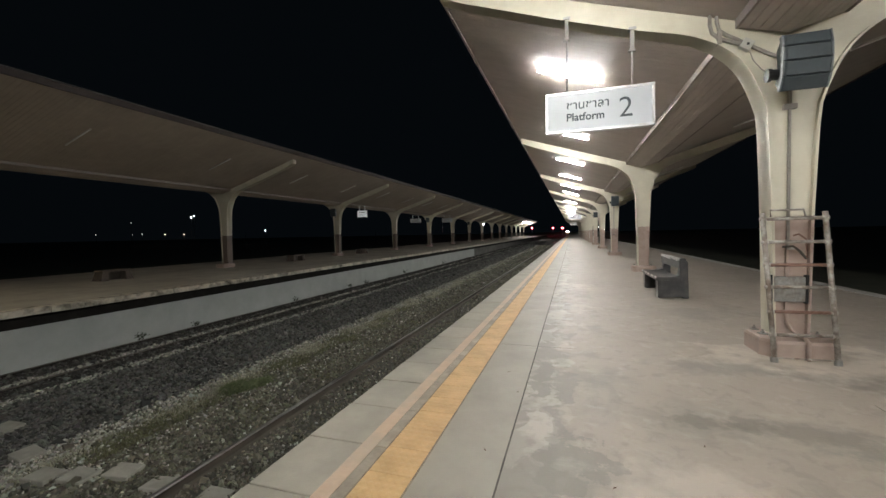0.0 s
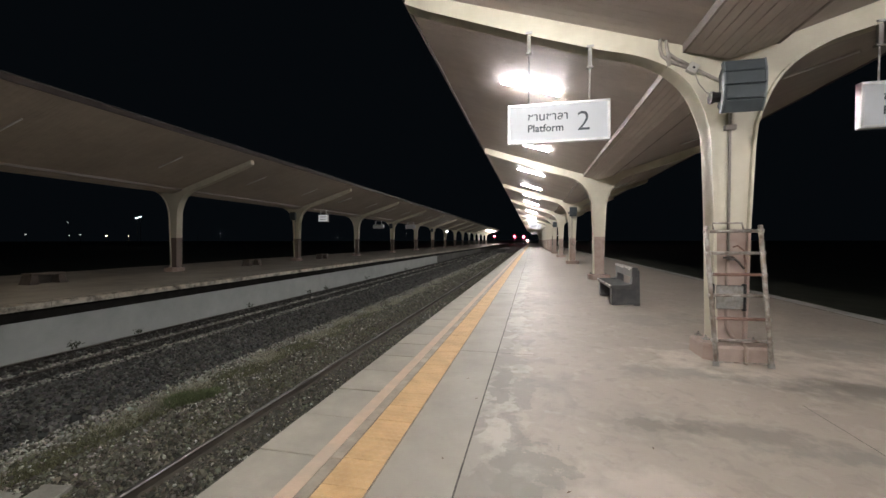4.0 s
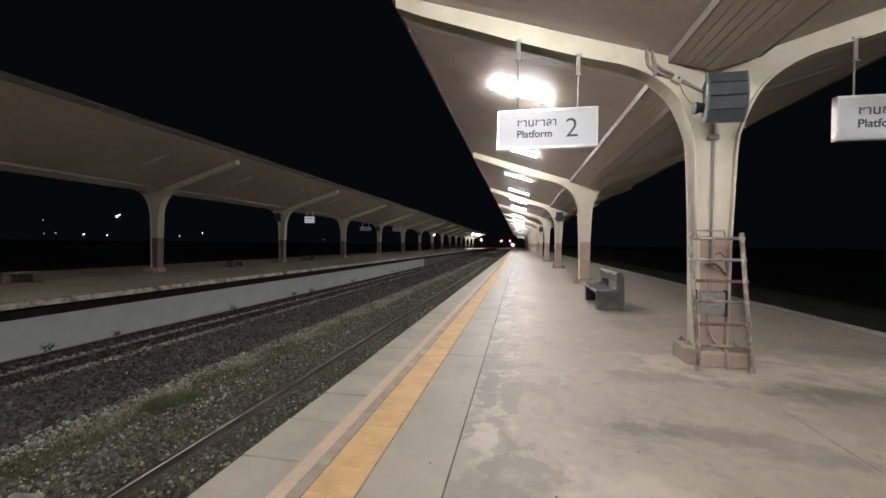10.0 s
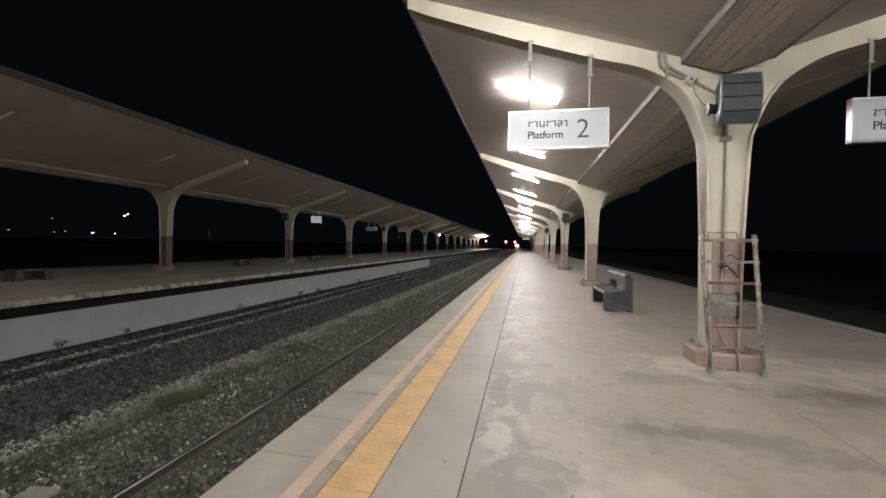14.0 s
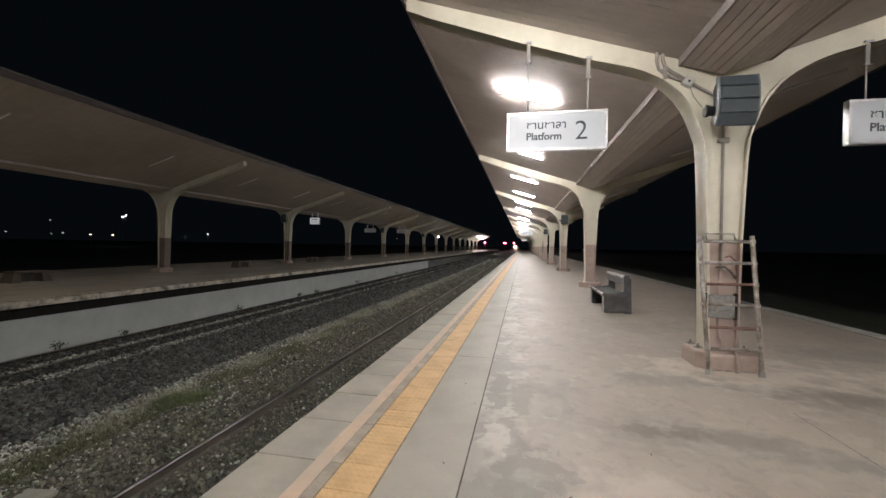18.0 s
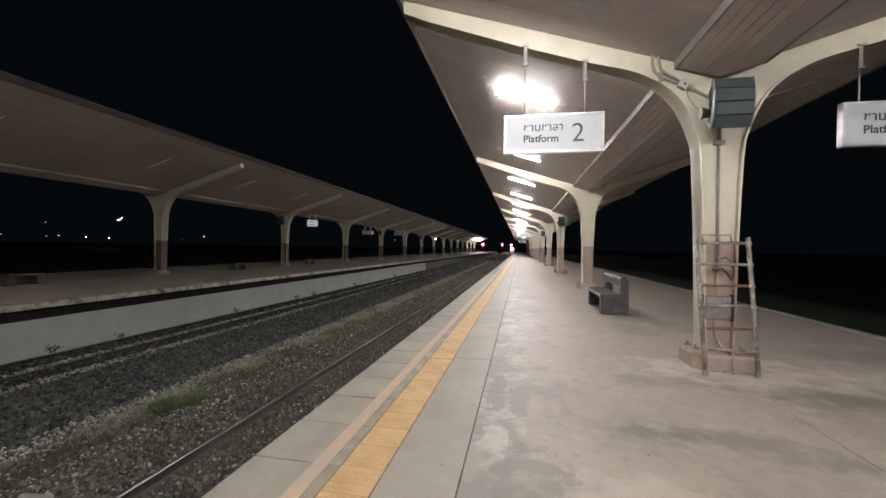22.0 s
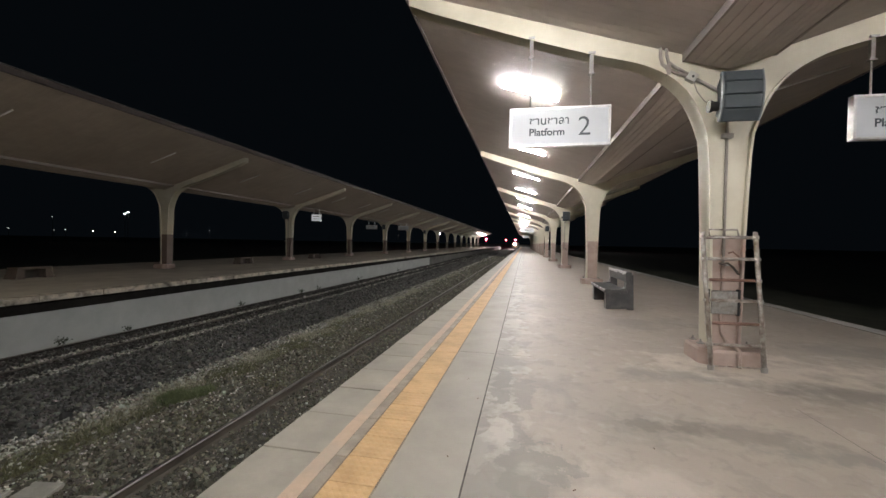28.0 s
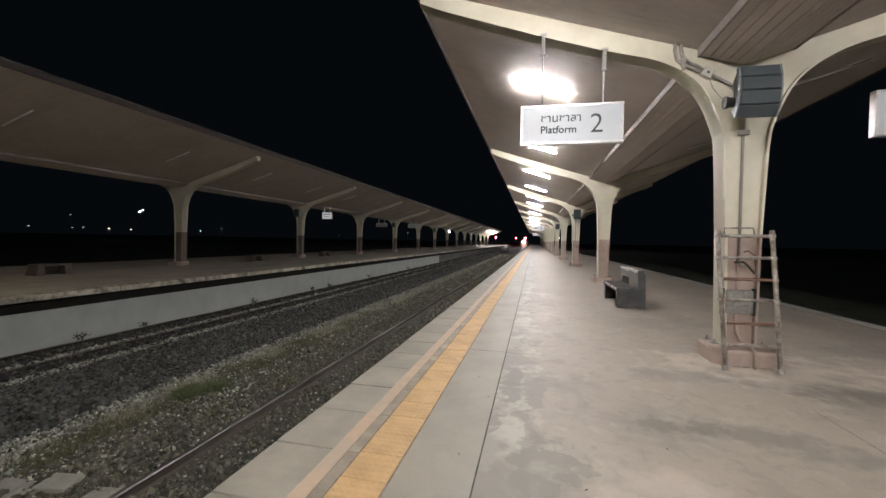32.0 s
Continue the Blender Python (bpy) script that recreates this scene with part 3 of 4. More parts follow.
# ---- canopy roofs ----
def canopy(cx, label, edge, board):
    """Boarded soffit on both wings and in the valley, fascia boards, gutter trim and roof sheets."""
    V, F = [], []

    def plank(c):
        i = len(V)
        V.extend(c)
        F.extend([(i, i + 1, i + 2, i + 3), (i + 4, i + 7, i + 6, i + 5), (i, i + 4, i + 5, i + 1), (i + 1, i + 5, i + 6, i + 2), (i + 2, i + 6, i + 7, i + 3), (i + 3, i + 7, i + 4, i)])

    width = 0.13
    for sgn in (-1, 1):
        e = step_at(sgn)
        o0, o1 = e + 0.034, edge
        y = BACK
        while y < FRONT:
            y1 = y + width - 0.004
            z0, z1 = top_at(o0) + 0.004, top_at(o1) + 0.004
            plank([(cx + sgn * o0, y, z0), (cx + sgn * o1, y, z1), (cx + sgn * o1, y1, z1), (cx + sgn * o0, y1, z0),
                   (cx + sgn * o0, y, z0 + 0.02), (cx + sgn * o1, y, z1 + 0.02), (cx + sgn * o1, y1, z1 + 0.02), (cx + sgn * o0, y1, z0 + 0.02)])
            y += width
        n_b = 5
        for i in range(n_b):
            oa, ob_ = VALLEY_X + sgn * (0.004 + i * VALLEY_W / n_b), VALLEY_X + sgn * (VALLEY_W * (i + 1) / n_b - 0.004)
            za, zb = valley_at(oa) + 0.004, valley_at(ob_) + 0.004
            plank([(cx + oa, BACK, za), (cx + ob_, BACK, zb), (cx + ob_, FRONT, zb), (cx + oa, FRONT, za),
                   (cx + oa, BACK, za + 0.02), (cx + ob_, BACK, zb + 0.02), (cx + ob_, FRONT, zb + 0.02), (cx + oa, FRONT, za + 0.02)])
    me = raw_mesh("ceiling", np.array(V), np.array(F), board)
    soffit = new("canopy_ceiling", me)
    tagged(soffit, label, "ceiling", kind="structure")
    for sgn in (-1, 1):
        a = step_at(sgn)
        zl, zh = valley_at(sgn * a), top_at(a)
        part("gutter_trim", prism([(cx + sgn * a, zl - 0.006), (cx + sgn * (a + 0.03), zl - 0.006), (cx + sgn * (a + 0.03), zh + 0.03), (cx + sgn * a, zh + 0.03)], BACK, FRONT), M_trim, soffit, "painted board along the trough")
        e = top_at(edge)
        part("fascia", prism([(cx + sgn * (edge + 0.002), e - 0.02), (cx + sgn * (edge + 0.04), e - 0.02), (cx + sgn * (edge + 0.04), e + 0.15), (cx + sgn * (edge + 0.002), e + 0.15)], BACK, FRONT), M_fascia, soffit, "dark fascia board")
        part("roof_sheet", prism([(cx + sgn * 0.01, 4.08), (cx + sgn * (edge + 0.08), e + 0.155), (cx + sgn * (edge + 0.08), e + 0.17), (cx + sgn * 0.01, 4.095)], BACK, FRONT), M_roof, soffit, "folded metal roof sheet")
    return soffit


canopy(CX, "brown boarded ceiling of the lit platform canopy", 4.43, M_soffit)
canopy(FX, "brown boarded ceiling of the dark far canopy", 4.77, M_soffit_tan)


# ---- fluorescent battens ----
def batten(m, lit, label, tube_mat=None):
    root = thing("tube_light", m, label, "light", "lit tube lights" if lit else "unlit tube lights")
    paint = M_white if lit else M_aged
    part("batten_body", box(-0.62, 0.62, -0.022, 0.022, -0.018, 0.0, 0.004), paint, root)
    for s in (-1, 1):
        part("lamp_holder", box(s * 0.612 - 0.012, s * 0.612 + 0.012, -0.018, 0.018, -0.055, -0.018, 0.004), paint, root)
    part("tube", tube([(-0.6, 0, -0.037), (0.6, 0, -0.037)], 0.016, 10), tube_mat or (M_tube if lit else M_tube_off), root, "glowing white tube" if lit else "", smooth=True)
    return root


def batten_pose(cx, sgn, y):
    off = 2.53 if cx == CX else 2.71
    return pose(cx + sgn * off, y, top_at(off) + 0.002) @ pose(0, 0, 0, 0, -sgn * math.degrees(math.atan(0.318)), 0)


lit = batten(batten_pose(CX, -1, Y0 + 0.25 * BAY), True, "lit fluorescent tube light under the canopy boards")
dull = batten(batten_pose(CX, 1, Y0 + 0.25 * BAY), False, "unlit tube light under the canopy boards")
batten(batten_pose(FX, 1, Y0 - 0.25 * BAY - 0.2), True, "dim warm tube light under the far canopy boards", M_tube_warm)
# out-of-view tube added to lift the right wing; its strength is tuned
weak = batten(batten_pose(CX, 1, Y0 - 0.25 * BAY), True, "unseen fill tube light added under the right canopy wing", M_tube_fill)
for i in range(-5, 29):
    y = Y0 + (0.25 + 0.5 * i) * BAY
    if i != 0:
        on = y < 84 or 94 < y < 98
        # the unseen overhead tube is set dimmer to balance the near arm
        copy_thing(lit if on else dull, batten_pose(CX, -1, y)) if i != -1 else batten(batten_pose(CX, -1, y), True, "unseen tube light of the row, set dimmer", M_tube_dimmed)
        if i != -1:
            copy_thing(lit if i < -1 else dull, batten_pose(CX, 1, y))
    if i != -1:
        copy_thing(lit if 118 < y < 185 else dull, batten_pose(FX, 1, y - 0.2))


# ---- platform bodies ----
def platform(name, x0, x1, material, label):
    """Floor slab of a platform; its wall and recess follow as parts."""
    return tagged(part(name, box(x0, x1, BACK, 205, -0.14, 0.0), material), label, "platform", kind="structure")


near_floor = platform("platform_floor_1", -0.47, 7.0, M_floor, "worn beige concrete platform floor with stains")
part("platform_wall", box(-0.83, 7.25, BACK, 205, -1.5, -0.42), M_wall, near_floor)
# the recess boxes fill an open gap; its darkness is in their colour
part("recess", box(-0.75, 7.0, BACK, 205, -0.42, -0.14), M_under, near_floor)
far_floor = platform("platform_floor_2", -21.0, -11.0, M_farfloor, "dusty concrete floor of the far platform")
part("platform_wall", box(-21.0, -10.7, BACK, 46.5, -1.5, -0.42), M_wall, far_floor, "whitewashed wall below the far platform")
# past y 46.5 the fading light is painted as a darker wall
part("platform_wall", box(-21.0, -10.7, 46.5, 205, -1.5, -0.42), M_wall_dim, far_floor, "wall below the far platform, dimming put into its colour")
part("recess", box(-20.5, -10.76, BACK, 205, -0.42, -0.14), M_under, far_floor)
part("kerb", box(7.0, 7.31, BACK, 205, -0.14, 0.008, 0.006), M_rear, near_floor, "pale kerb along the rear edge")
part("joint", box(6.975, 7.0, BACK, 205, -0.02, 0.003), M_crack, near_floor)
part("kerb", box(-0.396, -0.302, BACK, 205, -0.05, 0.0005), M_grime, near_floor, "grimy mortar bed")
part("painted_line", box(-0.503, -0.397, BACK, 205, -0.05, 0.005), M_paint, near_floor, "faded orange safety line")

part("joint", box(-0.0005, 0.012, BACK, 205, -0.02, 0.0035), M_grime, near_floor)
# walkway strip, repairs and joints of the floor
part("walkway_strip", box(0.012, 0.5, BACK, 205, -0.02, 0.003), M_walk, near_floor, "smooth grey concrete walkway strip")
part("joint", box(0.5005, 0.5125, BACK, 205, -0.02, 0.0015), M_joint, near_floor)
part("joint", box(3.332, 3.338, BACK, 2.0, -0.02, 0.0012), M_crack, near_floor)
for y in np.arange(-8.9, 60, 6.0):
    part("joint", box(0.004, 0.5005, y - 0.003, y + 0.003, 0.0, 0.0042), M_crack, near_floor)
    part("joint", box(0.5155, 1.0, y - 0.0025, y + 0.0025, -0.02, 0.0012), M_crack, near_floor)

# edge slabs and tactile tiles
bm = box(-0.2235, 0.2235, -0.2955, 0.2955, -0.14, 0.0, 0.007)
slab = part("edge_slab", bm, M_slab, near_floor)
slab.location = (-0.729, -7.215, 0.004)
for i in range(1, 180):
    twin(slab, "edge_slab", pose(-0.729, -7.215 + 0.6 * i, 0.004 + rng.normal() * 0.0015, 0, 0, rng.normal() * 0.15), near_floor)
part("far_edge_slabs", box(-0.953, -0.505, 100.5, 205, -0.14, 0.003), M_slab, near_floor)
part("far_edge_slabs", box(-0.953, -0.505, BACK, -7.53, -0.14, 0.003), M_slab, near_floor)
strip = part("kerb_block", box(-0.041, 0.038, -0.2965, 0.2965, -0.03, 0.0035, 0.003), M_strip, near_floor)
strip.location = (-0.3515, -3.018, 0.0)
for i in range(1, 120):
    twin(strip, "kerb_block", pose(-0.3515, -3.018 + 0.6 * i, rng.normal() * 0.0007, 0, 0, rng.normal() * 0.12), near_floor)
part("far_kerb", box(-0.392, -0.3135, -3.018 + 0.6 * 119 + 0.31, 205, -0.03, 0.0035), M_strip, near_floor)
tile = part("tactile_tile", box(-0.1485, 0.1485, -0.1485, 0.1485, -0.02, 0.008, 0.003), M_tile, near_floor)
tile.location = (-0.15, -3.15, 0.0)
for i in range(1, 300):
    twin(tile, "tactile_tile", pose(-0.15, -3.15 + 0.3 * i, rng.normal() * 0.0008), near_floor)
part("tactile_strip", box(-0.2985, -0.0015, BACK, -3.302, -0.02, 0.008), M_tile, near_floor)
part("tactile_strip", box(-0.2985, -0.0015, -3.15 + 0.3 * 299 + 0.16, 205, -0.02, 0.008), M_tile, near_floor)
kerb = part("edge_slab", box(-0.225, 0.225, -0.745, 0.745, -0.14, 0.003, 0.008), M_kerb, far_floor)
kerb.location = (FAR_EDGE - 0.225, -6.0, 0)
for i in range(1, 100):
    twin(kerb, "edge_slab", pose(FAR_EDGE - 0.225 + rng.normal() * 0.006, -6.0 + 1.5 * i, rng.normal() * 0.003), far_floor)


# ---- hanging signs ----
def lettering(body, size, x, z, y, parent, bold):
    cu = bpy.data.curves.new("lettering", "FONT")
    cu.body, cu.size, cu.extrude, cu.offset = body, size, 0.0015, bold
    cu.align_x = "LEFT"
    ob = new("lettering", cu)
    me = bpy.data.meshes.new_from_object(ob.evaluated_get(bpy.context.evaluated_depsgraph_get()))
    bpy.data.objects.remove(ob)
    me.materials.clear()
    me.materials.append(M_letter)
    o = new("lettering", me)
    o.parent = parent
    o.matrix_basis = pose(x, y, z, 90)
    return o


def platform_sign(m, rods, number, label, left=-0.41):
    """rods: (x, top) of the hangers; the sign hangs 1.37 wide with its foot at z 0."""
    root = thing("platform_sign", m, label, "sign", "platform signs")
    bm = bmesh.new()
    w, h, t = 0.685, 0.55, 0.05
    add_box(bm, -w, w, -t, t, 0, 0.035, 0.006)
    add_box(bm, -w, w, -t, t, h - 0.035, h, 0.006)
    add_box(bm, -w, -w + 0.035, -t, t, 0.035, h - 0.035, 0.006)
    add_box(bm, w - 0.035, w, -t, t, 0.035, h - 0.035, 0.006)
    part("sign_frame", bm, M_alu, root, "aluminium box frame")
    for s in (-1, 1):
        part("sign_face", box(-w + 0.036, w - 0.036, s * 0.04 - 0.004, s * 0.04 + 0.004, 0.036, h - 0.036), M_face, root, "white face with grey lettering")
    lettering("ชานชาลา", 0.158, left, 0.31, -0.047, root, 0.0018)
    lettering("Platform", 0.142, left, 0.155, -0.047, root, 0.0032)
    if number:
        lettering(number, 0.375, 0.245, 0.145, -0.047, root, -0.002)
    for x, top in rods:
        bm = tube([(x, 0, h), (x, 0, top - 0.2)], 0.011, 8)
        hanger = part("hanger", bm, M_galv, root)
        bm = box(x - 0.024, x + 0.024, -0.024, 0.024, top - 0.26, top, 0.004)
        add_box(bm, x - 0.045, x + 0.045, -0.035, 0.035, top - 0.28, top - 0.26, 0.004)
        part("bracket", bm, M_bracket, hanger, "dull grey hanging bracket")
        bm = box(x - 0.045, x + 0.045, -0.05, 0.05, top - 0.01, top + 0.02, 0.003)
        part("clamp", bm, M_galv, hanger)
    return root


S_Y = Y0 - 0.1
sign = platform_sign(pose(1.29, S_Y, 2.85), [(-0.395, 1.535), (0.42, 1.265)], "2", "white hanging platform sign in an aluminium frame")
for k in (4, 8):
    copy_thing(sign, pose(1.29, Y0 + k * BAY - 0.05, 2.85))
platform_sign(pose(5.455, S_Y, 2.82), [(-0.487, 1.25), (0.39, 1.51)], "", "white hanging platform sign behind the column", -0.47)


def small_sign(m, w, h, gap, label, face):
    root = thing("hanging_sign", m, label, "sign", "far hanging signs")
    part("sign_frame", box(-w / 2, w / 2, -0.06, 0.06, 0, h, 0.012), M_alu, root)
    part("sign_face", box(-w / 2 + 0.04, w / 2 - 0.04, -0.066, -0.058, 0.04, h - 0.04), face, root)
    for a, b in ((0.68, 0.06), (0.34, 0.045)):
        part("print_bar", box(-w * 0.32, w * 0.3, -0.069, -0.066, h * a - b / 2, h * a + b / 2), M_bracket, root)
    for s in (-1, 1):
        part("hanger", tube([(s * w * 0.28, 0, h), (s * w * 0.28, 0, h + 0.34)], 0.03, 6), M_white, root)
    part("crossbar", tube([(-w * 0.33, 0, h + 0.34), (w * 0.33, 0, h + 0.34)], 0.02, 6), M_bracket, root)
    part("rod", tube([(0, 0, h + 0.34), (0, 0, h + gap)], 0.012, 6), M_bracket, root)
    return root


small_sign(pose(-13.95, Y0 + 2 * BAY - 0.05, 2.86), 0.78, 0.52, 0.85, "small white sign with a weak glow added to its face", M_sign_glow)
small_sign(pose(-13.8, Y0 + 3 * BAY - 0.05, 2.68), 1.1, 0.38, 0.9, "white direction sign hanging under the far canopy", M_face)
small_sign(pose(-13.75, Y0 + 4 * BAY - 0.05, 2.95), 1.3, 0.5, 0.75, "white platform sign hanging under the far canopy", M_face)


# ---- loudspeakers ----
def loudspeaker(m):
    """Four modules stacked in a bow, the face running from the top at the origin's front down and back."""
    root = thing("loudspeaker", m, "dark grey column loudspeaker of stacked modules on the canopy column", "loudspeaker", "loudspeakers")
    y, z = 0.045, 0.605
    for tilt, h in ((15, 0.145), (3, 0.158), (-9, 0.162), (-27, 0.158)):
        a = math.radians(tilt)
        mid = (y - math.sin(a) * h / 2, z - math.cos(a) * h / 2)
        frame_m = pose(0, mid[0], mid[1], -tilt)
        bm = bmesh.new()
        g = h / 2 - 0.003
        f = [bm.verts.new(v) for v in ((-0.21, 0, -g), (0.21, 0, -g), (0.21, 0, g), (-0.21, 0, g))]
        b = [bm.verts.new(v) for v in ((-0.165, 0.27, -g * 0.72), (0.165, 0.27, -g * 0.72), (0.165, 0.27, g * 0.72), (-0.165, 0.27, g * 0.72))]
        bm.faces.new(f)
        bm.faces.new(b[::-1])
        for k in range(4):
            bm.faces.new((f[(k + 1) % 4], f[k], b[k], b[(k + 1) % 4]))
        bmesh.ops.bevel(bm, geom=list(bm.edges), offset=0.006, segments=1, affect="EDGES")
        o = part("module", bm, M_dark, root)
        o.matrix_basis = frame_m
        part("grille", box(-0.185, 0.185, -0.007, 0.0, -g + 0.008, g - 0.008, 0.003), M_dark, o)
        for s in (-1, 1):
            part("end_cap", box(s * 0.212 - 0.009, s * 0.212 + 0.009, -0.009, 0.05, -g, g, 0.004), M_cap, o, "lighter grey end cap")
        y, z = y - math.sin(a) * h, z - math.cos(a) * h
    bm = tube([(-0.17, 0.22, 0.24), (-0.25, 0.22, 0.24)], 0.06, 12)
    add_tube(bm, [(-0.25, 0.22, 0.24), (-0.285, 0.22, 0.24)], 0.075, 12)
    part("swivel", bm, M_black, root, "black swivel knob")
    part("wall_bracket", box(-0.06, 0.06, 0.26, 0.5, 0.2, 0.34, 0.006), M_galv, root)
    return root


spk = loudspeaker(pose(CX - 0.082, Y0 - 0.62, 2.985))
copy_thing(spk, pose(CX, Y0 + 2 * BAY - 0.6, 2.97))
copy_thing(spk, pose(CX, Y0 + 4 * BAY - 0.6, 2.97))
for k in (2, 4, 6):
    copy_thing(spk, pose(FX, Y0 + k * BAY - 0.6, 2.97))

# ---- conduits on the first column ----
cond = thing("conduit", pose(0, 0, 0), "grey conduit pipes with a junction box on the column", "conduit")
yf = Y0 - 0.138
for dx, dz in ((0, 0), (0.075, 0.02)):
    pts = [(2.575 + dx, yf, 4.16 - dx * .3), (2.575 + dx, yf, 4.0 + dz), (2.60 + dx, yf, 3.90 + dz), (2.69 + dx * 0.9, yf, 3.815 + dz * 1.6), (2.80 + dx * .6, yf, 3.765 + dz * 1.6), (2.93, yf, 3.705 + dz * 1.4)]
    part("pipe", tube(pts, 0.022, 8), M_pipe, cond, smooth=True)
part("saddle_clip", box(2.655, 2.70, yf - 0.03, yf + 0.05, 3.75, 3.90, 0.005), M_pipe, cond)
jb = part("junction_box", box(-0.06, 0.06, -0.05, 0.06, -0.06, 0.06, 0.01), M_jbox, cond, "white junction box")
jb.matrix_basis = pose(2.956, yf, 3.70, 0, 33, 0)
part("knockout", tube([(0.005, -0.054, 0.0), (0.005, -0.048, 0.0)], 0.016, 10), M_black, jb)
part("pipe", tube([(3.0, yf, 3.685), (3.24, yf, 3.535), (3.36, yf, 3.46)], 0.022, 8), M_pipe, cond, smooth=True)
part("cable", tube([(2.98, yf - 0.02, 3.64), (3.02, yf - 0.03, 3.50), (3.10, yf - 0.04, 3.38), (3.16, yf - 0.04, 3.33)], 0.006, 6), M_pipe, cond, "thin grey cable")
yp = Y0 - 0.13
down = thing("drain_pipe", pose(0, 0, 0), "thin vertical pipe running down the column to a tap", "pipe")
part("pipe", tube([(3.399, yp, 2.92), (3.399, yp, 1.25)], 0.018, 8), M_pipe, down, smooth=True)
part("pipe", tube([(3.399, yp, 3.5), (3.399, yp, 2.92)], 0.021, 8), M_pipe, down, "bare grey upper length", smooth=True)
part("pipe", tube([(3.399, yp, 1.25), (3.39, yp, 0.5), (3.40, yp, 0.36), (3.44, yp - 0.06, 0.255), (3.45, 3.30, 0.232), (3.455, 3.238, 0.2), (3.455, 3.236, 0.0)], 0.022, 8), M_pink, down, "pipe in pink paint", smooth=True)
part("saddle_clip", box(3.334, 3.464, yp - 0.035, yp + 0.05, 2.89, 2.95, 0.005), M_pipe, down)
bm = tube([(3.399, yp, 1.26), (3.399, yp - 0.12, 1.26)], 0.025, 8)
part("tap", bm, M_galv, down, "tarnished metal tap", smooth=True)
part("lever", tube([(3.30, yp - 0.11, 1.27), (3.399, yp - 0.12, 1.275), (3.47, yp - 0.1, 1.22), (3.545, yp - 0.08, 1.13)], 0.014, 6), M_darkgrey, down)
part("hose", tube([(3.399, yp - 0.12, 1.40), (3.45, yp - 0.12, 1.42), (3.52, yp - 0.12, 1.36), (3.54, yp - 0.1, 1.24), (3.545, yp - 0.09, 1.14)], 0.010, 8), M_rust, down, "bent brown hose end", smooth=True)
copy_thing(down, pose(0, 2 * BAY, 0))
copy_thing(down, pose(FX - CX, 2 * BAY, 0))
mb = thing("meter_box", pose(3.405, Y0 - 0.175, 0.61), "grey metal box fixed to the column base", "box")
part("casing", box(-0.155, 0.155, 0.0, 0.07, 0.0, 0.30, 0.008), M_box, mb)
for s in (-1, 1):
    part("side_strap", box(s * 0.18 - 0.02, s * 0.18 + 0.02, 0.01, 0.07, -0.02, 0.32, 0.004), M_black, mb)

# ---- ladder ----
lad = thing("ladder", pose(0, 0, 0), "short rusty steel tube ladder leaning on the column base", "ladder")
foot_l, foot_r = Vector((3.078, 3.09, 0.0)), Vector((3.66, 3.12, 0.0))
top_l, top_r = Vector((3.04, 3.33, 1.665)), Vector((3.625, 3.33, 1.67))
for a, b in ((foot_l, top_l), (foot_r, top_r)):
    s = part("side_rail", tube([a + Vector((0, 0, 0.04)), b], 0.026, 10), M_ladder, lad, smooth=True)
    part("rubber_foot", tube([a, a + (b - a) * 0.035], 0.036, 10), M_bracket, s, "worn grey foot")
for i, f in enumerate((0.968, 0.81, 0.655, 0.507, 0.343, 0.192)):
    a, b = foot_l.lerp(top_l, f - 0.01), foot_r.lerp(top_r, f - 0.01)
    part("rung", tube([a, b], 0.019, 8), M_rust if i in (2, 4) else M_ladder, lad, "rust red rung" if i in (2, 4) else "", smooth=True)
    for p, q in ((a, b), (b, a)):
        d = (q - p).normalized()
        part("weld_collar", tube([p - d * 0.03, p + d * 0.034], 0.0245, 8), M_weld, lad, smooth=True)
part("foot_bar", tube([foot_l.lerp(top_l, 0.03), foot_r.lerp(top_r, 0.03)], 0.009, 6), M_ladder, lad, smooth=True)
part("hook_bar", tube([(3.16, 3.42, 1.62), (3.15, 3.42, 1.70), (3.47, 3.42, 1.70), (3.49, 3.42, 1.62)], 0.012, 6), M_ladder, lad, smooth=True)


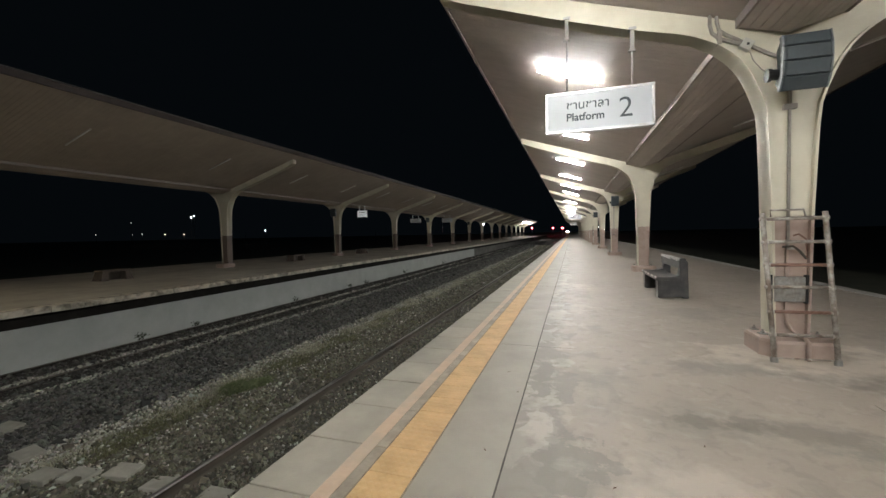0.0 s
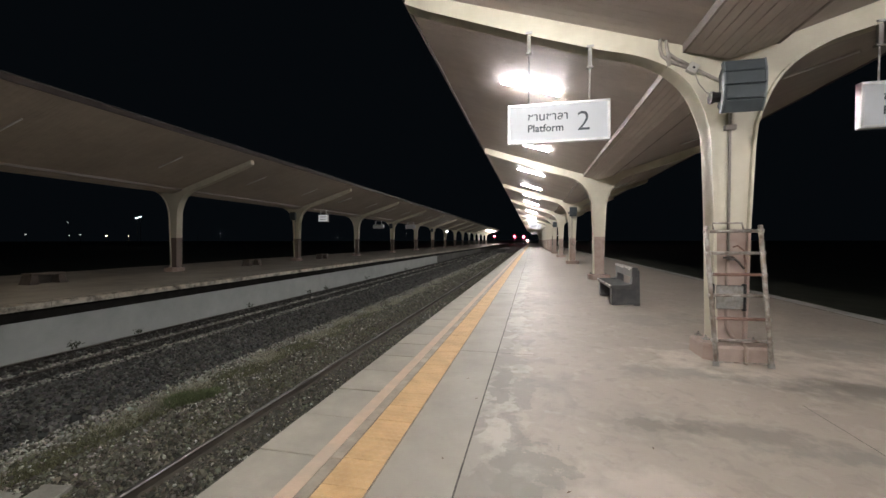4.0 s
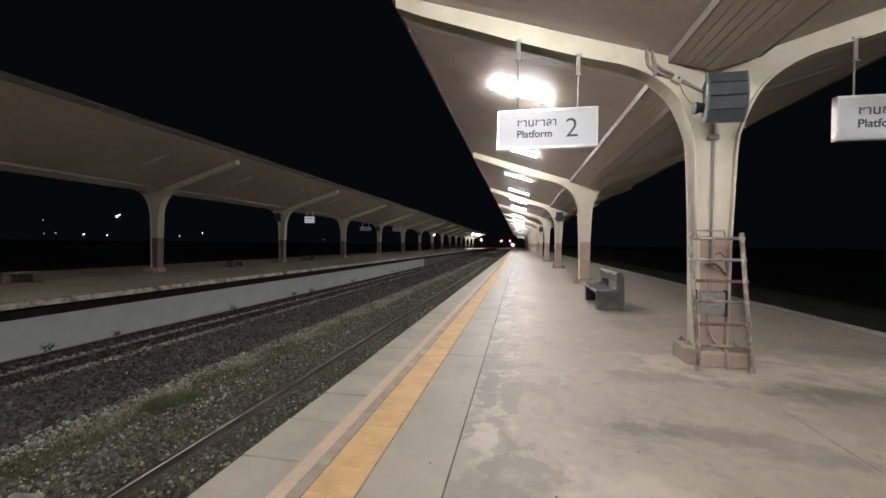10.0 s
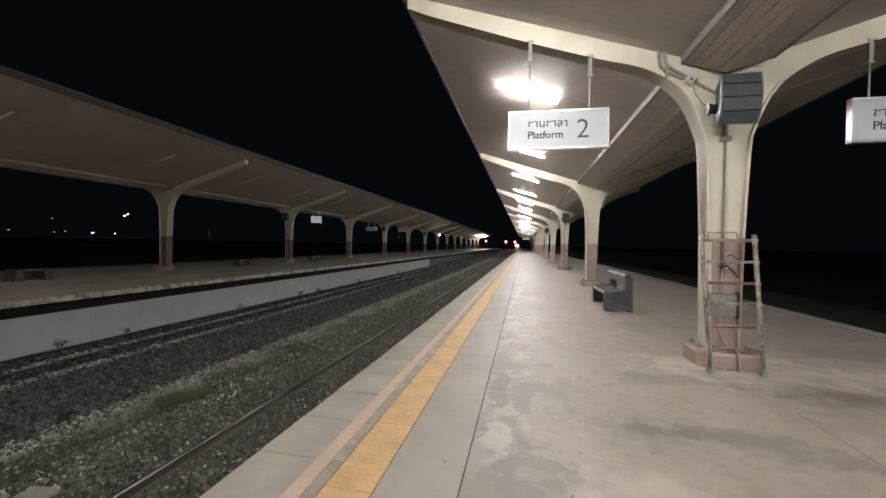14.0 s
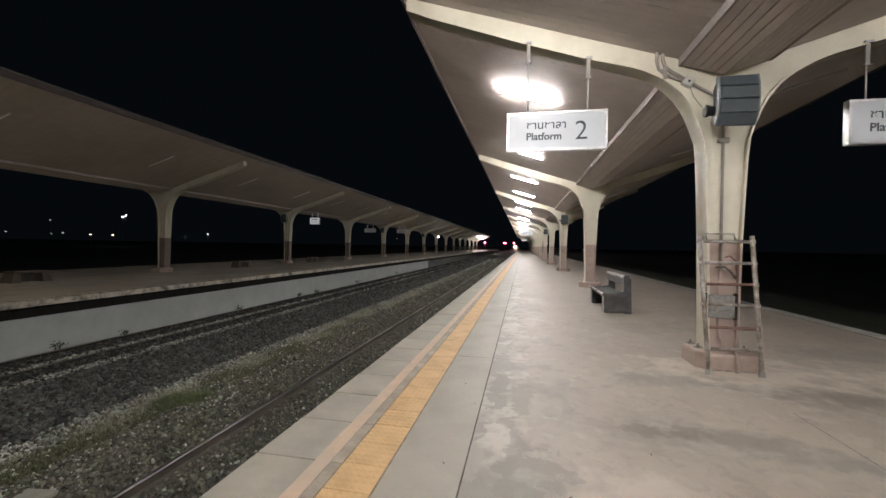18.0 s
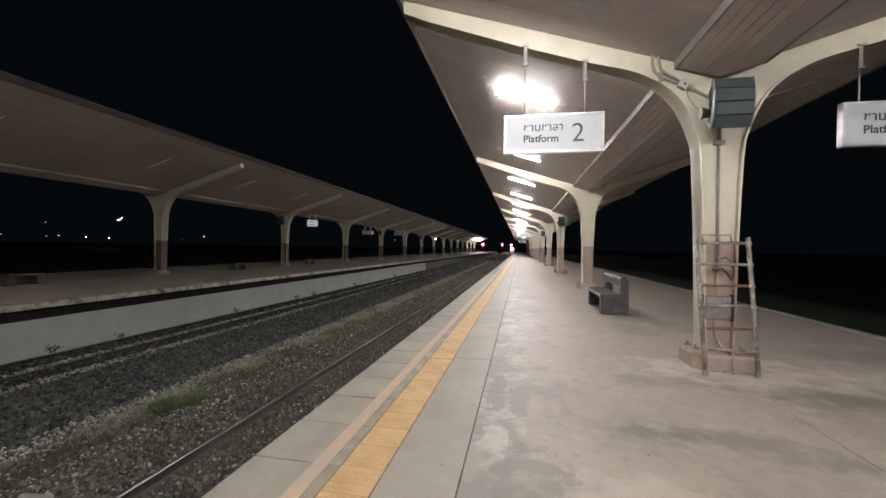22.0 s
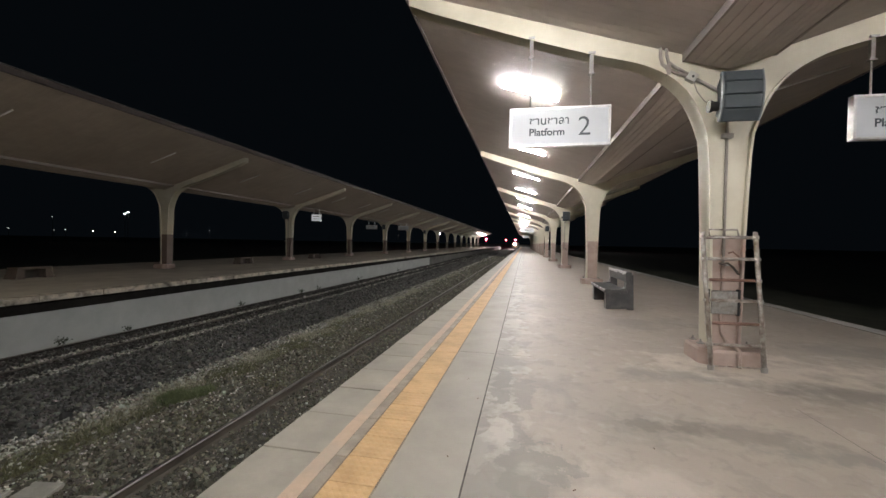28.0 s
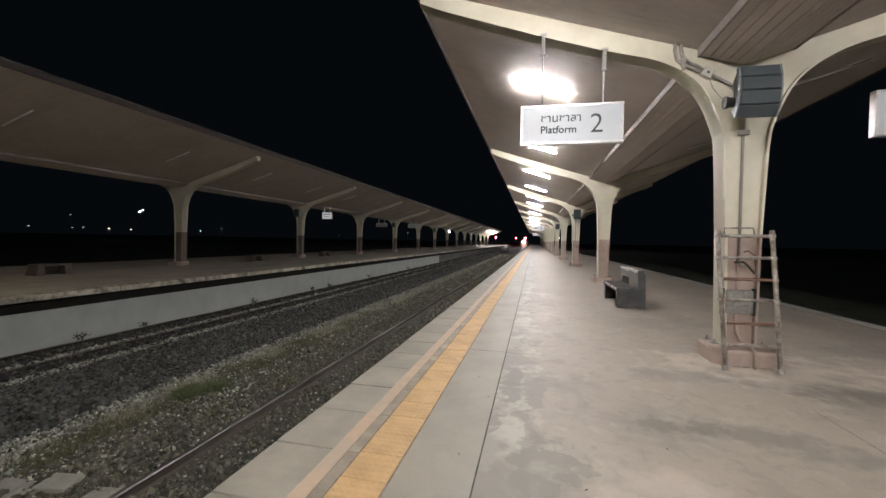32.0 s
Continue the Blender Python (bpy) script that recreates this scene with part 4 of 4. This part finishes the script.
# ---- benches ----
def bench(m, label, group=""):
    """Concrete bench facing -x, its front corner at the origin, 1.85 long."""
    root = thing("concrete_bench", m, label, "bench", group)
    for y in (0.0, 1.63):
        bm = prism([(0.04, 0), (0.16, 0.0), (0.5, 0.03), (0.5, 0.0), (0.64, 0.0), (0.62, 0.80), (0.5, 0.86), (0.455, 0.5), (0.03, 0.40)], y, y + 0.22)
        bmesh.ops.bevel(bm, geom=list(bm.edges), offset=0.01, segments=1, affect="EDGES")
        part("end_support", bm, M_bench, root)
    part("seat", box(0.0, 0.5, -0.01, 1.86, 0.385, 0.46, 0.015), M_bench, root, "worn concrete seat slab")
    bm = box(0.455, 0.585, -0.012, 1.862, 0.64, 0.87, 0.02)
    rest = part("backrest", bm, M_bench, root, "thick concrete back rail")
    # uneven pale strips paint the highlight along the back rail and seat edge
    r = random.Random(4)
    y = 0.02
    while y < 1.8:
        d = r.uniform(0.12, 0.3)
        bm = box(0.450, 0.452 + r.uniform(0.04, 0.11), y, min(y + d, 1.85), 0.845 - r.uniform(0.0, 0.05), 0.874, 0.004)
        part("edge_glint", bm, M_edge_glint, rest, "worn edge with its white highlight built in")
        y += d + r.uniform(0.004, 0.05)
    y = 0.0
    while y < 1.7:
        d = r.uniform(0.1, 0.25)
        bm = box(-0.004, r.uniform(0.012, 0.03), y, min(y + d, 1.84), 0.444 - r.uniform(0, 0.02), 0.4625, 0.002)
        part("edge_glint", bm, M_edge_glint, root, "worn seat edge with a pale highlight built in")
        y += d + r.uniform(0.05, 0.3)
    return root


def low_bench(m):
    """A low backless concrete bench, 1.15 long, on two splayed ends."""
    root = thing("low_bench", m, "low worn concrete bench on the unlit far platform", "bench", "far benches")
    for y0, y1, d0, d1 in ((0.0, 0.27, 0.0, 0.09), (0.88, 1.15, -0.09, 0.0)):
        bm = bmesh.new()
        lo = [bm.verts.new(v) for v in ((0.0, y0, 0.0), (0.52, y0, 0.0), (0.52, y1, 0.0), (0.0, y1, 0.0))]
        hi = [bm.verts.new(v) for v in ((0.04, y0 + d1, 0.31), (0.48, y0 + d1, 0.31), (0.48, y1 + d0, 0.31), (0.04, y1 + d0, 0.31))]
        bm.faces.new(lo[::-1])
        bm.faces.new(hi)
        for k in range(4):
            bm.faces.new((lo[k], lo[(k + 1) % 4], hi[(k + 1) % 4], hi[k]))
        part("end_support", bm, M_farbench, root)
    part("seat", box(0.02, 0.5, 0.07, 1.08, 0.31, 0.39, 0.015), M_farbench, root)
    # an added sheet whose dark colour is the shaded opening below the seat
    part("seat_shade", box(0.1, 0.16, 0.2, 0.95, 0.0, 0.31), M_darkgrey, root, "dark sheet standing in for shade under the seat")
    return root


b0 = bench(pose(2.70, 7.56, 0), "dark stained concrete bench with an open back")
for x, y in ((-16.0, 7.8), (-15.75, 18.1), (-16.2, 27.1)):
    low_bench(pose(x, y, 0))

# ---- fallen leaves ----
bm = bmesh.new()
outline = [(-0.018, 0.0, 0.002), (-0.009, 0.004, 0.005), (0.004, 0.005, 0.006), (0.018, 0.001, 0.003), (0.004, -0.005, 0.005), (-0.009, -0.004, 0.004)]
bm.faces.new([bm.verts.new(v) for v in outline])
leaf = tagged(part("fallen_leaf", bm, M_leaf), "small dry brown leaf lying on the concrete", "leaf", "fallen leaves")
leaf.matrix_basis = pose(0.29, 2.03, 0.003, 0, 0, 10)
for x, y, r in LEAVES:
    copy_thing(leaf, pose(x, y, 0.003, 0, 0, r))

# ---- concrete blocks beside the rail ----
blk = tagged(part("concrete_block", box(-0.155, 0.155, -0.125, 0.125, -0.06, 0.05, 0.012), M_block), "pale concrete block lying in the ballast", "block", "loose blocks")
blk.matrix_basis = pose(-5.28, 0.70, -1.06, 2, 3, -6)
for x, y, z, r, tx in ((-4.54, 0.48, -1.07, 8, -2), (-4.125, 0.57, -1.055, 8, 2), (-3.80, 0.80, -1.082, 12, 2), (-3.24, 0.80, -1.135, 12, -3), (-6.33, 1.0, -1.02, 6, 3), (-2.6, 0.88, -1.20, 4, 2)):
    copy_thing(blk, pose(x, y, z, tx, 2, r))


# ---- ballast stones ----
ROCK_V = np.array([(x, y, z) for x in (-0.72, 0.72) for y in (-0.72, 0.72) for z in (-0.72, 0.72)])
ROCK_F = np.array([(0, 1, 3, 2), (4, 6, 7, 5), (0, 4, 5, 1), (2, 3, 7, 6), (0, 2, 6, 4), (1, 5, 7, 3)])


def stones(name, count, zones, size, material, label, near=1.5, far=60.0, lift=0.0):
    """Scatter stones over strips (x0, x1, share), denser near y = 1."""
    share = np.array([z[2] for z in zones], float)
    pick = rng.choice(len(zones), count, p=share / share.sum())
    lo, hi = np.array([z[0] for z in zones])[pick], np.array([z[1] for z in zones])[pick]
    x = lo + (hi - lo) * rng.random(count)
    u = rng.random(count)
    y = -1.5 - 3.0 + 3.0 * (far / 3.0) ** u
    z = bed_height(x) + lift
    s = size * np.exp(rng.normal(0, 0.33, count)) * (1 + np.clip((y - 10) / 25, 0, 3))
    ax = 0.62 + 0.6 * rng.random((count, 3))
    q = rng.normal(size=(count, 4))
    q /= np.linalg.norm(q, axis=1)[:, None]
    w, a, b, c = q.T
    R = np.stack([1 - 2 * (b * b + c * c), 2 * (a * b - c * w), 2 * (a * c + b * w), 2 * (a * b + c * w), 1 - 2 * (a * a + c * c), 2 * (b * c - a * w),
                  2 * (a * c - b * w), 2 * (b * c + a * w), 1 - 2 * (a * a + b * b)], 1).reshape(-1, 3, 3)
    jig = 0.85 * (rng.random((count, 8, 3)) - 0.5)
    loc = (ROCK_V[None] + jig) * ax[:, None, :] * s[:, None, None]
    V = np.einsum("nij,nkj->nki", R, loc) + np.stack([x, y, z + 0.35 * s], 1)[:, None, :]
    F = ROCK_F[None] + (np.arange(count) * 8)[:, None, None]
    ob = new(name, raw_mesh(name, V.reshape(-1, 3), F.reshape(-1, 4), material))
    return tagged(ob, label, "gravel", kind="stuff")


stones("ballast", 70000, [(-3.0, -1.6, 5), (-4.05, -3.1, 5), (-4.3, -3.85, 2), (-5.3, -4.1, 4)], 0.0168, M_stone, "brown grey ballast stones round the near rails", far=80.0)
stones("dark_ballast", 74000, [(-7.8, -5.2, 8), (-9.4, -8.5, 1.4), (-8.38, -7.8, 0.8), (-10.4, -9.6, 1)], 0.0215, M_stone_dark, "dark grey ballast heaped between the tracks", far=110.0)
stones("pale_ballast", 15000, [(-5.3, -4.8, 8), (-4.95, -4.4, 3), (-4.3, -3.75, 1.6), (-3.7, -3.1, 0.5), (-2.9, -1.7, 0.6)], 0.0145, M_stone_pale, "pale dusty stones along the grass strip", lift=0.012, far=80.0)
# much darker stones in two bands beside the far rails
stones("sooty_ballast", 16000, [(-8.38, -7.98, 5), (-9.45, -8.85, 6)], 0.019, M_stone_black, "near-black ballast beside the far rails", far=90.0, lift=0.004)
stones("pale_far_ballast", 16000, [(-7.86, -7.55, 5), (-8.8, -8.6, 4)], 0.016, M_stone_pale, "pale dusty stones along the far rails", lift=0.012, far=80.0)


# ---- grass ----
def grass(name, count, clumps, height, material, label):
    """Blades round clump centres (x, y, radius x, radius y)."""
    pick = rng.integers(0, len(clumps), count)
    c = np.array(clumps)[pick]
    x = c[:, 0] + c[:, 2] * rng.normal(0, 0.5, count)
    y = c[:, 1] + c[:, 3] * rng.normal(0, 0.5, count)
    z = bed_height(x) - 0.004
    h = height * (0.4 + rng.random(count))
    ang = rng.random(count) * 2 * np.pi
    lean = 1.3 * h * rng.random(count)
    w = 0.0025 + 0.003 * rng.random(count)
    dx, dy = np.cos(ang), np.sin(ang)
    base = np.stack([x, y, z], 1)
    side = np.stack([-dy * w, dx * w, 0 * w], 1)
    mid = base + np.stack([dx * lean * 0.3, dy * lean * 0.3, h * 0.6], 1)
    tip = base + np.stack([dx * lean, dy * lean, h], 1)
    V = np.stack([base - side, base + side, mid + side * 0.7, mid - side * 0.7, tip + side * 0.1, tip - side * 0.1], 1)
    F = np.array([[0, 1, 2, 3], [3, 2, 4, 5]])[None] + (np.arange(count) * 6)[:, None, None]
    ob = new(name, raw_mesh(name, V.reshape(-1, 3), F.reshape(-1, 4), material))
    return tagged(ob, label, "grass", kind="stuff")


green = [(-4.27, 3.3, 0.17, 0.25), (-4.42, 3.0, 0.17, 0.22), (-4.6, 3.1, 0.12, 0.2)]
olive = [(-4.55 + 0.16 * rng.normal(), 0.8 + 0.55 * i + 0.3 * rng.normal(), 0.3, 0.35) for i in range(16)]
olive += [(-4.42, 2.45, 0.14, 0.25), (-4.45, 2.03, 0.22, 0.25), (-4.48, 1.65, 0.22, 0.25), (-4.42, 1.31, 0.18, 0.2), (-4.4, 0.97, 0.14, 0.15), (-4.3, 4.46, 0.16, 0.3), (-4.4, 5.3, 0.18, 0.4),
         (-4.35, 6.4, 0.18, 0.5), (-4.6, 8.1, 0.2, 0.7), (-4.6, 10.5, 0.2, 0.7)]
strip = [(-4.68 + 0.17 * rng.normal(), 0.9 + 1.0 * i + 0.4 * rng.normal(), 0.26, 0.5) for i in range(34)]
grass("grass_tuft", 7500, green, 0.085, M_grass, "tuft of green grass growing beside the rail")
grass("grass_strip", 24000, olive, 0.052, M_olive, "low olive grass growing between the tracks")
moss = [(-4.3 + 1.05 * rng.random(), 0.5 + 13.0 * rng.random() ** 1.4, 0.26, 0.36) for i in range(70)]
grass("sparse_grass", 30000, moss, 0.026, M_olive, "sparse low olive grass among the near ballast")
grass("dry_grass_strip", 44000, strip, 0.06, M_dry, "dry trampled grass between the tracks")


def weed(m, h):
    root = thing("weed", m, "small dark weed growing at the foot of the wall", "weed", "weeds")
    r = random.Random(int(h * 1000))
    for i in range(6):
        a = r.random() * 6.28
        tip = Vector((math.cos(a) * h * 0.5, math.sin(a) * h * 0.5, h * (0.6 + 0.5 * r.random())))
        part("stem", tube([(0, 0, 0), tip * 0.5 + Vector((0, 0, h * 0.1)), tip], 0.004, 5), M_weed, root)
        bm = bmesh.new()
        for k in range(9):
            q = tip * (0.35 + 0.65 * r.random()) + Vector((r.uniform(-1, 1), r.uniform(-1, 1), r.uniform(-0.5, 1))) * 0.06
            d = Vector((r.uniform(-1, 1), r.uniform(-1, 1), r.uniform(-0.3, 0.8))).normalized() * 0.05
            e = d.orthogonal().normalized() * 0.018
            bm.faces.new([bm.verts.new(v) for v in (q, q + d * 0.5 + e, q + d, q + d * 0.5 - e)])
        part("leaves", bm, M_weed, root)
    return root


for x, y, h in ((-10.4, 5.6, 0.34), (-10.4, 7.35, 0.22), (-10.35, 12.0, 0.3), (-10.4, 16.5, 0.34), (-10.35, 18.2, 0.3), (-10.4, 24.0, 0.4), (-10.4, 33.0, 0.4)):
    weed(pose(x, y, -1.33), h * 0.75)


# ---- signals ----
def signal(m, h):
    root = thing("signal", m, "railway signal post showing a red light", "signal", "signals")
    part("post", tube([(0, 0, 0), (0, 0, h - 0.3)], 0.09, 8), M_galv, root)
    part("head", box(-0.3, 0.3, 0.0, 0.2, h - 0.6, h + 0.6, 0.03), M_black, root)
    # lens disc built larger than real so its size holds the red glare
    lamp = part("lamp", tube([(0, -0.02, h), (0, 0.02, h)], 0.4, 16), M_red, root, "oversized glowing red lens")
    part("hood", tube([(0, -0.3, h + 0.22), (0, 0.0, h + 0.22)], 0.05, 8), M_black, root)
    return root


for x, z in ((-27.0, 4.7), (-12.1, 4.35), (-5.4, 4.25)):
    signal(pose(x, 300, -1.4), z + 1.4)


# ---- far lights of the town ----
def street_lamp(x, y, z, material, r, label):
    root = thing("street_lamp", pose(x, y, -1.45), label, "street lamp", "far street lamps")
    h = z + 1.45
    part("pole", tube([(0, 0, 0), (0, 0, h - 0.2), (0.3, -0.3, h + 0.1)], 0.09, 6), M_black, root)
    part("lamp_head", box(0.3 - r, 0.3 + r, -0.3 - r * 0.5, -0.3 + r * 0.5, h, h + r * 0.6, 0.02), material, root, "glowing lamp head")


for x, y, z, mm, r in ((-180.6, 150, 12.1, M_street, 0.34), (-178.9, 150, 12.8, M_street, 0.28), (-199.1, 150, 3.9, M_warm, 0.3), (-186.0, 150, 3.75, M_warm, 0.22), (-223.3, 150, 10.6, M_faint, 0.3),
                       (-222.3, 150, 4.1, M_faint, 0.3), (-215.3, 150, 4.4, M_faint, 0.4), (-146.9, 150, 3.5, M_street, 0.12), (-135.3, 150, 4.8, M_street, 0.16), (-251.1, 150, 4.7, M_faint, 0.4),
                       (-78.1, 150, 2.9, M_street, 0.08), (-69.7, 150, 5.8, M_faint, 0.2), (-48.3, 150, 4.2, M_faint, 0.15), (12.7, 200, 3.6, M_street, 0.15), (15.6, 200, 2.5, M_street, 0.15)):
    street_lamp(x, y, z, mm, r, "distant lit street lamp in the dark")


def hanging_lamp(x, y, z, glow):
    root = thing("hanging_lamp", pose(x, y, z), "small lit lamp hanging under the far canopy", "lamp", "far hanging lamps")
    part("lamp_body", box(-0.1, 0.1, -0.08, 0.08, -0.1, 0.1, 0.02), glow, root, "glowing diffuser")
    part("rod", tube([(0, 0, 0.1), (0, 0, 4.66 - z)], 0.015, 6), M_galv, root)


hanging_lamp(-13.6, 66.0, 3.05, M_street)
hanging_lamp(-14.4, 97.0, 3.2, M_faint)

# ---- train ----
train = thing("train", pose(-3.565, 440, RAIL), "diesel train with a bright headlight coming along the near track", "train")
body = prism([(-1.35, 0.9), (1.35, 0.9), (1.4, 2.6), (1.2, 3.4), (0.6, 3.75), (-0.6, 3.75), (-1.2, 3.4), (-1.4, 2.6)], 0, 17)
part("locomotive_body", body, M_loco, train)
part("buffer_beam", box(-1.3, 1.3, -0.15, 0.3, 0.45, 0.95, 0.03), M_rust, train, "red buffer beam")
for s in (-1, 1):
    part("cab_window", box(s * 0.62 - 0.42, s * 0.62 + 0.42, -0.03, 0.02, 2.75, 3.3, 0.02), M_glass, train)
    part("headlight", tube([(s * 0.17, -0.07, 2.54), (s * 0.17, 0.02, 2.54)], 0.15, 16), M_lens, train, "bright glowing headlight")
    part("tail_light", tube([(s * 1.0, -0.04, 1.3), (s * 1.0, 0.02, 1.3)], 0.09, 12), M_glass, train)
for j in range(2):
    part("coach_body", prism([(-1.35, 0.95), (1.35, 0.95), (1.4, 2.5), (1.25, 3.3), (0.6, 3.6), (-0.6, 3.6), (-1.25, 3.3), (-1.4, 2.5)], 17.8 + 20.5 * j, 37.6 + 20.5 * j), M_loco, train)
for y in (3, 5, 12, 14, 20, 22, 33, 35, 41, 43, 54, 56):
    for s in (-1, 1):
        part("wheel", tube([(s * 0.46, y, 0.46), (s * 0.58, y, 0.46)], 0.46, 18), M_rail, train)


def motions():
    walk(train, [(t, pose(-3.565, y, RAIL)) for t, y in ((0, 440), (6, 352), (12, 288), (18, 252), (24, 224), (32, 184))])


motions()
